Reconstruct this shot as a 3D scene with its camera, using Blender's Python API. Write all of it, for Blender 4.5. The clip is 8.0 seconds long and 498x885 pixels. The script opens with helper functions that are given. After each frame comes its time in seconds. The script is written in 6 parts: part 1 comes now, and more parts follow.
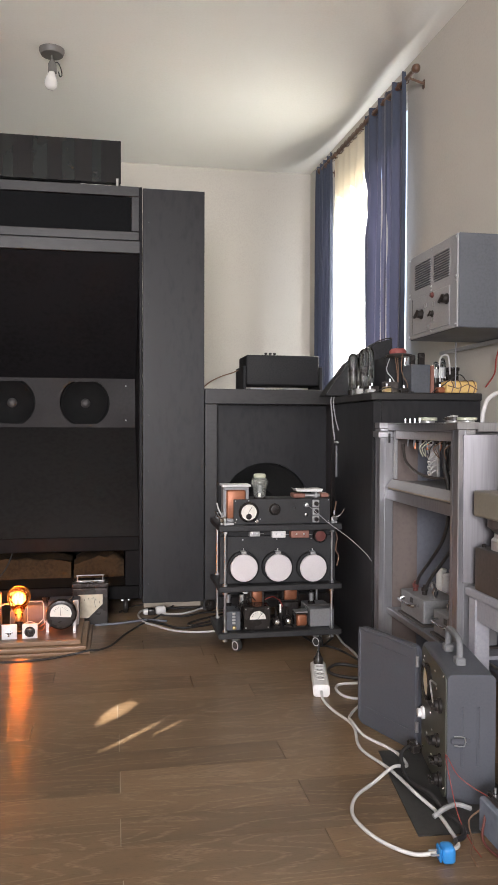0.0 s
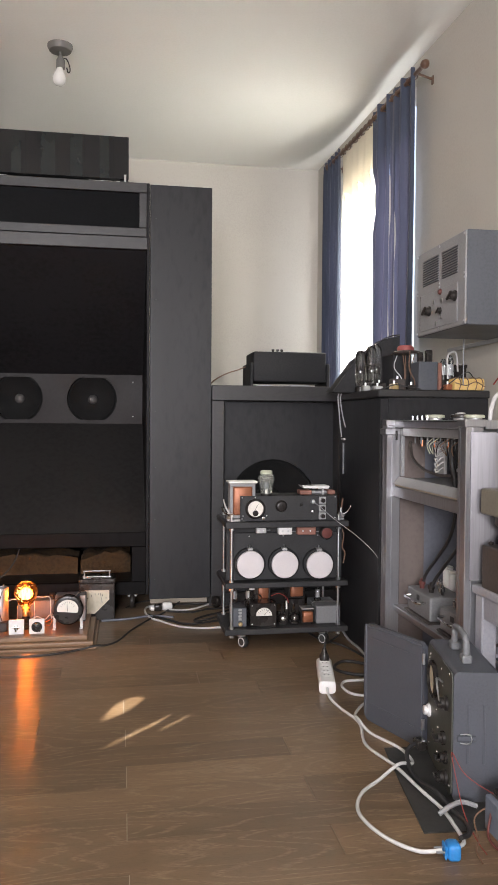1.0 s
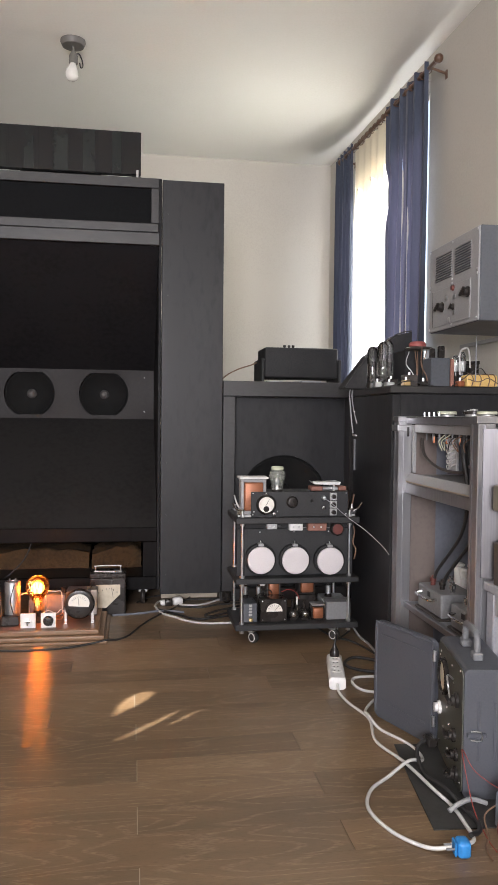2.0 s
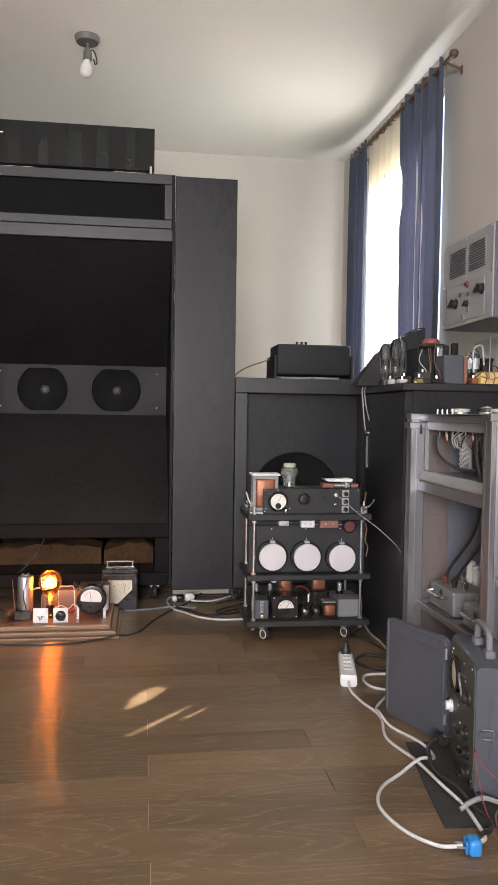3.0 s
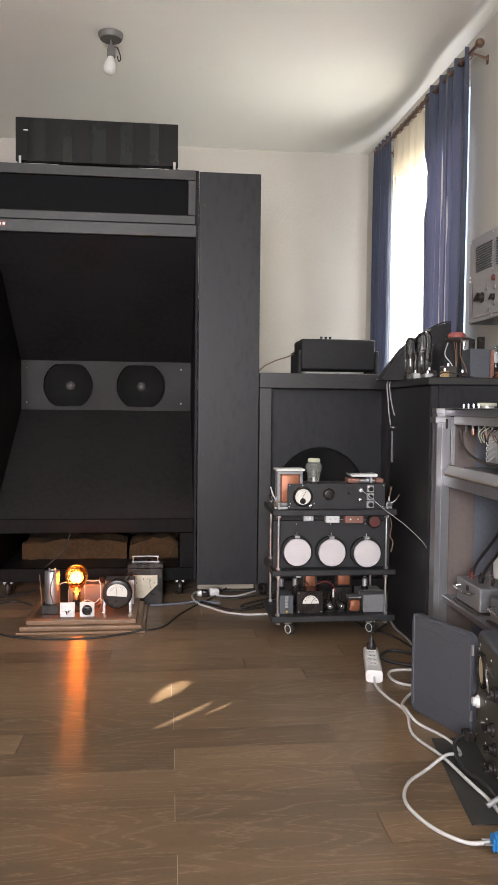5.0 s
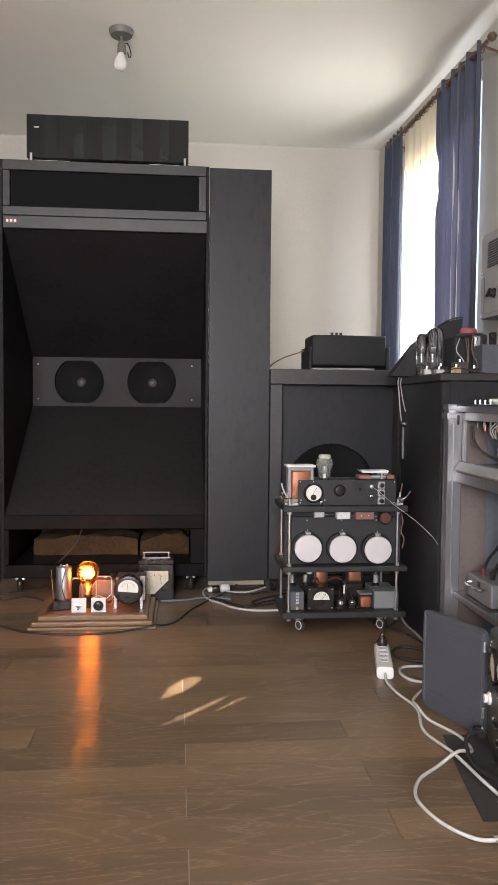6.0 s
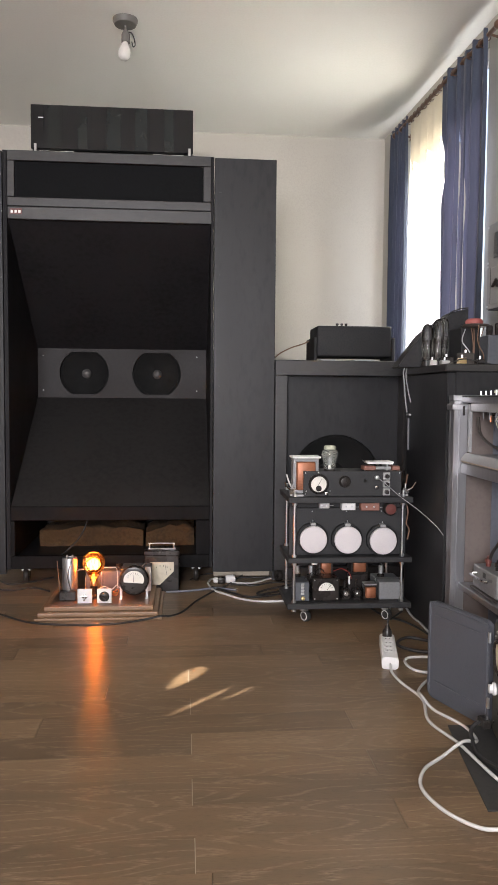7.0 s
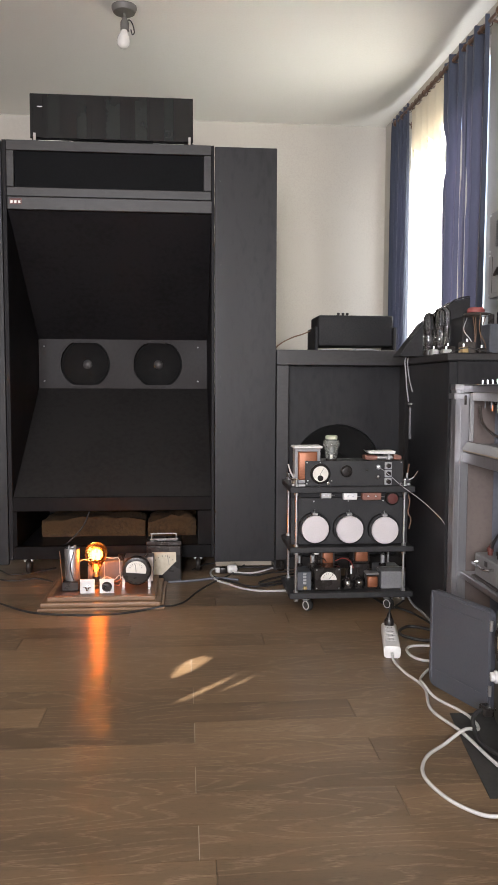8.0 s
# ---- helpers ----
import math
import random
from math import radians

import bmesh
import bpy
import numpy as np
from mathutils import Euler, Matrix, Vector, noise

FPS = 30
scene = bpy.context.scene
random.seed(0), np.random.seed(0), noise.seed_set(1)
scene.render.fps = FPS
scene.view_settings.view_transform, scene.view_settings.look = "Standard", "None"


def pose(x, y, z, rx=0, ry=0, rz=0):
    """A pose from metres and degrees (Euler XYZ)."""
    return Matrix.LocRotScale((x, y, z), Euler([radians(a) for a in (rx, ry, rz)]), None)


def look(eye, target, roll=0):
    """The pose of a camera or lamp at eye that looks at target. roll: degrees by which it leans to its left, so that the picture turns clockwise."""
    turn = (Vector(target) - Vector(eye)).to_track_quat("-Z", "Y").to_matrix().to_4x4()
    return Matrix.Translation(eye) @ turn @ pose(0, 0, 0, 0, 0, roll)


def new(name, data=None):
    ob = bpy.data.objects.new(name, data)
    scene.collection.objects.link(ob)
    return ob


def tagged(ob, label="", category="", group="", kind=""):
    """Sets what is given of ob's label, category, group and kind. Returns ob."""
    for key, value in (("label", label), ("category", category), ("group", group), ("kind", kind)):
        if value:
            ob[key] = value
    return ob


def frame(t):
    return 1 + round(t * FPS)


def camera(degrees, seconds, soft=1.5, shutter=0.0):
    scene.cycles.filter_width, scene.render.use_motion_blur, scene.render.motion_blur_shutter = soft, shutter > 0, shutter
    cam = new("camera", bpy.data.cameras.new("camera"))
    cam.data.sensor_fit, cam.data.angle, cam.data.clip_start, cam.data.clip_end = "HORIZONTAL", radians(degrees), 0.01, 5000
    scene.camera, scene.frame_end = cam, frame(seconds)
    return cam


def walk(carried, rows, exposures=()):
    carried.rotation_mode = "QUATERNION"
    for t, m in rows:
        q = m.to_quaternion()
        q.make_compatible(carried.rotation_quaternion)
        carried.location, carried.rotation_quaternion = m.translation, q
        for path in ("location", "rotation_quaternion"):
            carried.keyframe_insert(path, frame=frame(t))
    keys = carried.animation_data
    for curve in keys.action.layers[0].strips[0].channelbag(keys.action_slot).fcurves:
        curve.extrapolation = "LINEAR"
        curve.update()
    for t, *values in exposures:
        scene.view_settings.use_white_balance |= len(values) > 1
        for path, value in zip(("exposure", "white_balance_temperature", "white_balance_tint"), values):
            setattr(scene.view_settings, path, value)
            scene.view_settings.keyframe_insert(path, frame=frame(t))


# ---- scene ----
# ---------------------------------------------------------------- camera
cam = camera(36.6, 8.0)
PATH = [
    (0, -0.0000, 0.0000, 0.9500, 88.7, -0.2, -9.995),
    (0.5, -0.0006, 0.0000, 0.9500, 88.598, -0.304, -9.812),
    (1, -0.0011, 0.0000, 0.9500, 88.441, -0.397, -9.487),
    (1.5, -0.0017, 0.0000, 0.9500, 88.273, -0.483, -9.098),
    (3, -0.0034, 0.0000, 0.9500, 87.85, -0.846, -7.738),
    (3.5, -0.0039, 0.0000, 0.9500, 87.757, -0.841, -7.329),
    (4, -0.0045, 0.0000, 0.9500, 87.656, -0.77, -6.894),
    (4.5, -0.0051, 0.0000, 0.9500, 87.558, -0.671, -6.415),
    (6, -0.0067, 0.0000, 0.9500, 87.174, -0.544, -5.142),
    (6.5, -0.0073, 0.0000, 0.9500, 86.9, -0.515, -4.911),
    (7, -0.0079, 0.0000, 0.9500, 86.5, -0.464, -4.777),
    (7.5, -0.0084, 0.0000, 0.9500, 86.095, -0.328, -4.734),
    (8, -0.0090, 0.0000, 0.9500, 85.744, -0.225, -4.694),
]
walk(cam, [(t, pose(*r)) for t, *r in PATH], exposures=[(0.0, 1.63, 6500.0, 12.5), (8.0, 1.63, 6500.0, 12.5)])

# ---------------------------------------------------------------- light
SUN_UP = radians(48)
SUN_WAY = Vector((-0.69 * math.cos(SUN_UP), -0.724 * math.cos(SUN_UP), -math.sin(SUN_UP)))
world = bpy.data.worlds.new("world")
scene.world = world
world.use_nodes = True
sky = world.node_tree.nodes.new("ShaderNodeTexSky")
sky.sky_type = "NISHITA"
sky.sun_disc = False
sky.sun_elevation = SUN_UP
sky.sun_rotation = math.atan2(0.69, 0.724)
world.node_tree.links.new(sky.outputs[0], world.node_tree.nodes["Background"].inputs[0])
world.node_tree.nodes["Background"].inputs[1].default_value = 0.068
sun = new("sun", bpy.data.lights.new("sun", "SUN"))
sun.data.energy, sun.data.angle, sun.data.color = 5.0, radians(0.45), (1.0, 0.95, 0.86)
sun.matrix_world = look((4, 6, 6), Vector((4, 6, 6)) + SUN_WAY)


def window_light(name, m, w, h, watts, colour):
    lamp = new(name, bpy.data.lights.new(name, "AREA"))
    lamp.data.shape, lamp.data.size, lamp.data.size_y = "RECTANGLE", w, h
    lamp.data.energy, lamp.data.color = watts, colour
    lamp.matrix_world = m
    return lamp


WALL_TURN = 2.33
RIGHT = pose(1.333, 5.13, 0, 0, 0, WALL_TURN)          # the window wall: local y runs along it, local x points outdoors
window_light("window_light", RIGHT @ pose(0.055, -1.04, 1.56, 0, 90, 0), 1.30, 1.06, 20.0, (0.93, 0.97, 1.0))
window_light("window_light_rear", look((-0.75, -2.97, 1.50), (-0.75, -0.97, 2.75)), 1.4, 1.4, 118.0, (0.98, 0.965, 1.0))

# ---------------------------------------------------------------- mesh helpers
PLACE = {}


def thing(name, m, label, category, group="", kind=""):
    ob = new(name)
    ob.empty_display_size = 0.05
    ob.matrix_world = m
    PLACE[ob] = m.copy()
    return tagged(ob, label, category, group, kind)


def part(name, bm, material, parent=None, label="", local=False, smooth=None):
    """One bmesh as one mesh object, under a thing or a part. Coordinates are the room's, or with local the thing's own."""
    if parent is not None and not local:
        bm.transform(PLACE[parent].inverted())
    bmesh.ops.recalc_face_normals(bm, faces=bm.faces)
    me = bpy.data.meshes.new(name)
    bm.to_mesh(me)
    bm.free()
    me.materials.append(material)
    if smooth is not None:
        me.polygons.foreach_set("use_smooth", [True] * len(me.polygons))
        me.set_sharp_from_angle(angle=radians(smooth))
    ob = new(name, me)
    if parent is not None:
        ob.parent = parent
        PLACE[ob] = PLACE[parent].copy()
    else:
        PLACE[ob] = Matrix()
    return tagged(ob, label)


def box(x0, x1, y0, y1, z0, z1, bevel=0.0, seg=1, bm=None, m=None):
    out = bm or bmesh.new()
    vs = [out.verts.new((x, y, z)) for z in (z0, z1) for y in (y0, y1) for x in (x0, x1)]
    fs = [out.faces.new([vs[i] for i in f]) for f in ((0, 2, 3, 1), (4, 5, 7, 6), (0, 1, 5, 4), (2, 6, 7, 3), (0, 4, 6, 2), (1, 3, 7, 5))]
    if bevel:
        es = list({e for f in fs for e in f.edges})
        got = bmesh.ops.bevel(out, geom=es, offset=bevel, segments=seg, profile=0.5, affect="EDGES")
        vs = list({v for f in got["faces"] for v in f.verts} | {v for v in vs if v.is_valid})
    if m is not None:
        bmesh.ops.transform(out, matrix=m, verts=vs)
    return out


def lathe(profile, m=None, seg=24, bm=None):
    """Turns (radius, height) pairs round the local z axis."""
    out = bm or bmesh.new()
    m = m or Matrix()
    rings = []
    for r, z in profile:
        if r < 1e-6:
            rings.append([out.verts.new(m @ Vector((0, 0, z)))])
        else:
            rings.append([out.verts.new(m @ Vector((r * math.cos(a), r * math.sin(a), z))) for a in (2 * math.pi * i / seg for i in range(seg))])
    for a, b in zip(rings, rings[1:]):
        for i in range(seg):
            j = (i + 1) % seg
            q = [a[i % len(a)], a[j % len(a)], b[j % len(b)], b[i % len(b)]]
            q = list(dict.fromkeys(q))
            if len(q) > 2:
                out.faces.new(q)
    return out


def shell(profile, m=None, seg=24, wall=0.0015):
    """A turned vessel with an inner and an outer skin."""
    inner = [(max(r - wall, 0.0), z - (wall if r < 1e-6 else 0.0)) for r, z in profile]
    return lathe(profile + inner[::-1] + [profile[0]], m, seg)


def rod_between(p, q, r, seg=12, bm=None, r2=None):
    p, q = Vector(p), Vector(q)
    m = Matrix.Translation(p) @ (q - p).to_track_quat("Z", "Y").to_matrix().to_4x4()
    h = (q - p).length
    return lathe([(0, 0), (r, 0), (r if r2 is None else r2, h), (0, h)], m, seg, bm)


def smooth_path(pts, steps=6):
    pts = [Vector(p) for p in pts]
    full = [2 * pts[0] - pts[1]] + pts + [2 * pts[-1] - pts[-2]]
    out = []
    for a, b, c, d in zip(full, full[1:], full[2:], full[3:]):
        for i in range(steps):
            t = i / steps
            out.append(0.5 * (2 * b + (c - a) * t + (2 * a - 5 * b + 4 * c - d) * t * t + (3 * b - a - 3 * c + d) * t ** 3))
    return out + [pts[-1]]


def sweep(pts, r, seg=8, steps=6, bm=None):
    """A round cord along a smoothed path."""
    out = bm or bmesh.new()
    path = smooth_path(pts, steps) if steps > 1 else [Vector(p) for p in pts]
    up = Vector((0.13, 0.21, 0.97)).normalized()
    rings = []
    for i, p in enumerate(path):
        d = (path[min(i + 1, len(path) - 1)] - path[max(i - 1, 0)]).normalized()
        s = d.cross(up)
        s = s.normalized() if s.length > 1e-4 else Vector((1, 0, 0))
        n = s.cross(d).normalized()
        rings.append([out.verts.new(p + r * (math.cos(a) * s + math.sin(a) * n)) for a in (2 * math.pi * k / seg for k in range(seg))])
    for a, b in zip(rings, rings[1:]):
        for k in range(seg):
            out.faces.new((a[k], a[(k + 1) % seg], b[(k + 1) % seg], b[k]))
    out.faces.new(rings[0][::-1])
    out.faces.new(rings[-1])
    return out


def prism(pts, d0, d1, axis="y", bm=None, bevel=0.0):
    """A flat outline of (a, b) pairs pushed from d0 to d1 along an axis."""
    out = bm or bmesh.new()
    put = {"y": lambda a, b, d: (a, d, b), "x": lambda a, b, d: (d, a, b), "z": lambda a, b, d: (a, b, d)}[axis]
    lo = [out.verts.new(put(a, b, d0)) for a, b in pts]
    hi = [out.verts.new(put(a, b, d1)) for a, b in pts]
    fs = [out.faces.new(lo), out.faces.new(hi[::-1])]
    for i in range(len(pts)):
        j = (i + 1) % len(pts)
        fs.append(out.faces.new((lo[i], hi[i], hi[j], lo[j])))
    if bevel:
        bmesh.ops.bevel(out, geom=list({e for f in fs for e in f.edges}), offset=bevel, segments=2, profile=0.5, affect="EDGES")
    return out


def rounded(x0, x1, z0, z1, r, n=5):
    """Outline of a rectangle with round corners."""
    out = []
    for cx, cz, a0 in ((x1 - r, z1 - r, 0), (x0 + r, z1 - r, 90), (x0 + r, z0 + r, 180), (x1 - r, z0 + r, 270)):
        out += [(cx + r * math.cos(radians(a0 + 90 * i / n)), cz + r * math.sin(radians(a0 + 90 * i / n))) for i in range(n + 1)]
    return out


def holed_panel(x0, x1, z0, z1, cx, cz, r, clip, y0, y1, bm=None):
    """An upright panel between y0 and y1 with one round hole, whose top and bottom may be cut flat at +-clip."""
    out = bm or bmesh.new()
    angles = [2 * math.pi * i / 48 for i in range(48)] + [math.atan2(z - cz, x - cx) % (2 * math.pi) for x in (x0, x1) for z in (z0, z1)]
    rings = {}
    for y in (y0, y1):
        inner, outer = [], []
        for a in sorted(angles):
            c, s = math.cos(a), math.sin(a)
            k = min(r, clip / abs(s) if abs(s) > 1e-6 else r)
            inner.append(out.verts.new((cx + k * c, y, cz + k * s)))
            k = min(((x1 if c > 0 else x0) - cx) / c if abs(c) > 1e-9 else 1e9, ((z1 if s > 0 else z0) - cz) / s if abs(s) > 1e-9 else 1e9)
            outer.append(out.verts.new((cx + k * c, y, cz + k * s)))
        rings[y] = (inner, outer)
    n = len(angles)
    for i in range(n):
        j = (i + 1) % n
        (a, b), (c, d) = rings[y0], rings[y1]
        out.faces.new((a[i], a[j], b[j], b[i]))
        out.faces.new((c[i], d[i], d[j], c[j]))
        out.faces.new((a[i], c[i], c[j], a[j]))
        out.faces.new((b[i], b[j], d[j], d[i]))
    return out


def facing(x, y, z, ry=0.0):
    """A pose whose local z points towards the room's -y, for knobs and dials."""
    return pose(x, y, z, 90, 0, ry)


# ---------------------------------------------------------------- materials
def surface(name, c1, c2, rough=0.5, metal=0.0, scale=6.0, grain=60.0, stretch=(1, 1, 1), bump=0.1, bump_mm=0.5,
            rough_var=0.12, wear=None, wear_amount=0.0, per_object=False, coat=0.0, sheen=0.0, spec=0.5):
    """Two colours mixed by coarse and fine noise, with rough spots, relief and, if wanted, worn marks."""
    mat = bpy.data.materials.new(name)
    mat.use_nodes = True
    nt = mat.node_tree
    N, L = nt.nodes, nt.links
    bsdf = N["Principled BSDF"]
    tc = N.new("ShaderNodeTexCoord")
    mp = N.new("ShaderNodeMapping")
    mp.inputs["Scale"].default_value = stretch
    L.new(tc.outputs["Object"], mp.inputs["Vector"])
    if per_object:
        info = N.new("ShaderNodeObjectInfo")
        mul = N.new("ShaderNodeVectorMath")
        mul.operation = "SCALE"
        mul.inputs[0].default_value = (37.0, 19.0, 11.0)
        L.new(info.outputs["Random"], mul.inputs["Scale"])
        L.new(mul.outputs[0], mp.inputs["Location"])
    n1, n2 = N.new("ShaderNodeTexNoise"), N.new("ShaderNodeTexNoise")
    n1.inputs["Scale"].default_value, n1.inputs["Detail"].default_value = scale, 5
    n2.inputs["Scale"].default_value, n2.inputs["Detail"].default_value = grain, 6
    for n in (n1, n2):
        L.new(mp.outputs[0], n.inputs["Vector"])
    add = N.new("ShaderNodeMath")
    add.operation = "MULTIPLY_ADD"
    add.inputs[1].default_value = 0.5
    L.new(n1.outputs[0], add.inputs[0])
    half = N.new("ShaderNodeMath")
    half.operation = "MULTIPLY"
    half.inputs[1].default_value = 0.72
    L.new(n2.outputs[0], half.inputs[0])
    L.new(half.outputs[0], add.inputs[2])
    ramp = N.new("ShaderNodeMapRange")
    ramp.inputs[1].default_value, ramp.inputs[2].default_value = 0.36, 0.64
    L.new(add.outputs[0], ramp.inputs[0])
    mix = N.new("ShaderNodeMix")
    mix.data_type = "RGBA"
    mix.inputs[6].default_value, mix.inputs[7].default_value = (*c1, 1), (*c2, 1)
    L.new(ramp.outputs[0], mix.inputs[0])
    colour = mix.outputs[2]
    if wear:
        n3 = N.new("ShaderNodeTexNoise")
        n3.inputs["Scale"].default_value, n3.inputs["Detail"].default_value, n3.inputs["Roughness"].default_value = scale * 3, 8, 0.7
        L.new(mp.outputs[0], n3.inputs["Vector"])
        cut = N.new("ShaderNodeMapRange")
        cut.inputs[1].default_value, cut.inputs[2].default_value = 0.62, 0.72
        cut.inputs[4].default_value = wear_amount
        L.new(n3.outputs[0], cut.inputs[0])
        m2 = N.new("ShaderNodeMix")
        m2.data_type = "RGBA"
        m2.inputs[7].default_value = (*wear, 1)
        L.new(cut.outputs[0], m2.inputs[0])
        L.new(colour, m2.inputs[6])
        colour = m2.outputs[2]
    L.new(colour, bsdf.inputs["Base Color"])
    rr = N.new("ShaderNodeMapRange")
    rr.inputs[3].default_value, rr.inputs[4].default_value = max(rough - rough_var, 0.02), min(rough + rough_var, 1)
    L.new(n1.outputs[0], rr.inputs[0])
    L.new(rr.outputs[0], bsdf.inputs["Roughness"])
    bsdf.inputs["Metallic"].default_value = metal
    bsdf.inputs["Specular IOR Level"].default_value = spec
    bsdf.inputs["Coat Weight"].default_value = coat
    bsdf.inputs["Sheen Weight"].default_value = sheen
    bp = N.new("ShaderNodeBump")
    bp.inputs["Strength"].default_value, bp.inputs["Distance"].default_value = bump, bump_mm / 1000
    L.new(n2.outputs[0], bp.inputs["Height"])
    L.new(bp.outputs[0], bsdf.inputs["Normal"])
    return mat


def glass(name, colour=(1, 1, 1), rough=0.02):
    mat = bpy.data.materials.new(name)
    mat.use_nodes = True
    b = mat.node_tree.nodes["Principled BSDF"]
    b.inputs["Base Color"].default_value = (*colour, 1)
    b.inputs["Transmission Weight"].default_value = 1
    b.inputs["Roughness"].default_value = rough
    b.inputs["IOR"].default_value = 1.45
    return mat


def dusty_glass(name, share=0.95):
    """Old glass with a film of dust."""
    mat = glass(name, (0.92, 0.93, 0.88), 0.06)
    b = mat.node_tree.nodes["Principled BSDF"]
    b.inputs["Transmission Weight"].default_value = share
    return mat


def glow(name, colour, strength):
    mat = bpy.data.materials.new(name)
    mat.use_nodes = True
    b = mat.node_tree.nodes["Principled BSDF"]
    b.inputs["Base Color"].default_value = (0, 0, 0, 1)
    b.inputs["Emission Color"].default_value = (*colour, 1)
    b.inputs["Emission Strength"].default_value = strength
    return mat


def cloth(name, c1, c2, through_share, clear_share=0.0, weave=900.0, tint=None):
    """Woven cloth that lets part of the light through."""
    mat = surface(name, c1, c2, 0.9, scale=5, grain=weave, bump=0.3, bump_mm=0.3, sheen=0.2)
    nt = mat.node_tree
    N, L = nt.nodes, nt.links
    bsdf, out = N["Principled BSDF"], N["Material Output"]
    tr = N.new("ShaderNodeBsdfTranslucent")
    tr.inputs[0].default_value = (*tint, 1) if tint else (*[min(1, 1.15 * (a + b) / 2) for a, b in zip(c1, c2)], 1)
    m1 = N.new("ShaderNodeMixShader")
    m1.inputs[0].default_value = through_share
    L.new(bsdf.outputs[0], m1.inputs[1])
    L.new(tr.outputs[0], m1.inputs[2])
    last = m1
    if clear_share:
        tp = N.new("ShaderNodeBsdfTransparent")
        last = N.new("ShaderNodeMixShader")
        last.inputs[0].default_value = clear_share
        L.new(m1.outputs[0], last.inputs[1])
        L.new(tp.outputs[0], last.inputs[2])
    L.new(last.outputs[0], out.inputs["Surface"])
    return mat


def oak(name):
    """Dark brushed oak: streaked grain along x, pale open pores, and a tone of its own for each board."""
    mat = bpy.data.materials.new(name)
    mat.use_nodes = True
    nt = mat.node_tree
    N, L = nt.nodes, nt.links
    bsdf = N["Principled BSDF"]
    tc, info = N.new("ShaderNodeTexCoord"), N.new("ShaderNodeObjectInfo")
    off = N.new("ShaderNodeVectorMath")
    off.operation = "SCALE"
    off.inputs[0].default_value = (53.0, 29.0, 7.0)
    L.new(info.outputs["Random"], off.inputs["Scale"])
    pos = N.new("ShaderNodeVectorMath")
    L.new(tc.outputs["Object"], pos.inputs[0])
    L.new(off.outputs[0], pos.inputs[1])

    def noise_at(stretch, scale, detail, rough=0.55, distort=0.0):
        mp = N.new("ShaderNodeMapping")
        mp.inputs["Scale"].default_value = stretch
        L.new(pos.outputs[0], mp.inputs["Vector"])
        n = N.new("ShaderNodeTexNoise")
        n.inputs["Scale"].default_value, n.inputs["Detail"].default_value = scale, detail
        n.inputs["Roughness"].default_value, n.inputs["Distortion"].default_value = rough, distort
        L.new(mp.outputs[0], n.inputs["Vector"])
        return n.outputs[0]

    broad = noise_at((0.8, 5.0, 1), 3.0, 4)
    streak = noise_at((10.0, 85.0, 1), 4.5, 8, 0.72)
    rings_at = noise_at((1.1, 7.0, 1), 1.5, 1, 0.4)
    ring = N.new("ShaderNodeMath")
    ring.operation = "MULTIPLY"
    ring.inputs[1].default_value = 75.0
    L.new(rings_at, ring.inputs[0])
    wave = N.new("ShaderNodeMath")
    wave.operation = "SINE"
    L.new(ring.outputs[0], wave.inputs[0])
    line = N.new("ShaderNodeMapRange")
    line.inputs[1].default_value, line.inputs[2].default_value = 0.45, 0.95
    L.new(wave.outputs[0], line.inputs[0])
    pore = N.new("ShaderNodeMapRange")
    pore.inputs[1].default_value, pore.inputs[2].default_value = 0.44, 0.66
    L.new(streak, pore.inputs[0])
    pale = N.new("ShaderNodeMath")
    pale.operation = "MULTIPLY"
    L.new(line.outputs[0], pale.inputs[0])
    L.new(pore.outputs[0], pale.inputs[1])
    tone = N.new("ShaderNodeMath")
    tone.operation = "MULTIPLY_ADD"
    tone.inputs[1].default_value, tone.inputs[2].default_value = 0.80, -0.24
    L.new(info.outputs["Random"], tone.inputs[0])
    base = N.new("ShaderNodeMath")
    base.operation = "ADD"
    base.use_clamp = True
    L.new(tone.outputs[0], base.inputs[0])
    L.new(broad, base.inputs[1])
    mix = N.new("ShaderNodeMix")
    mix.data_type = "RGBA"
    mix.inputs[6].default_value, mix.inputs[7].default_value = (0.066, 0.0392, 0.0182, 1), (0.200, 0.125, 0.065, 1)
    L.new(base.outputs[0], mix.inputs[0])
    dark = N.new("ShaderNodeMix")
    dark.data_type = "RGBA"
    dark.blend_type = "MULTIPLY"
    dark.inputs[7].default_value = (0.52, 0.47, 0.43, 1)
    dk = N.new("ShaderNodeMapRange")
    dk.inputs[1].default_value, dk.inputs[2].default_value = 0.48, 0.30
    L.new(streak, dk.inputs[0])
    L.new(dk.outputs[0], dark.inputs[0])
    L.new(mix.outputs[2], dark.inputs[6])
    light = N.new("ShaderNodeMix")
    light.data_type = "RGBA"
    light.inputs[7].default_value = (0.37, 0.275, 0.18, 1)
    half = N.new("ShaderNodeMath")
    half.operation = "MULTIPLY"
    half.inputs[1].default_value = 0.64
    L.new(pale.outputs[0], half.inputs[0])
    L.new(half.outputs[0], light.inputs[0])
    L.new(dark.outputs[2], light.inputs[6])
    L.new(light.outputs[2], bsdf.inputs["Base Color"])
    rr = N.new("ShaderNodeMapRange")
    rr.inputs[3].default_value, rr.inputs[4].default_value = 0.29, 0.39
    L.new(streak, rr.inputs[0])
    L.new(rr.outputs[0], bsdf.inputs["Roughness"])
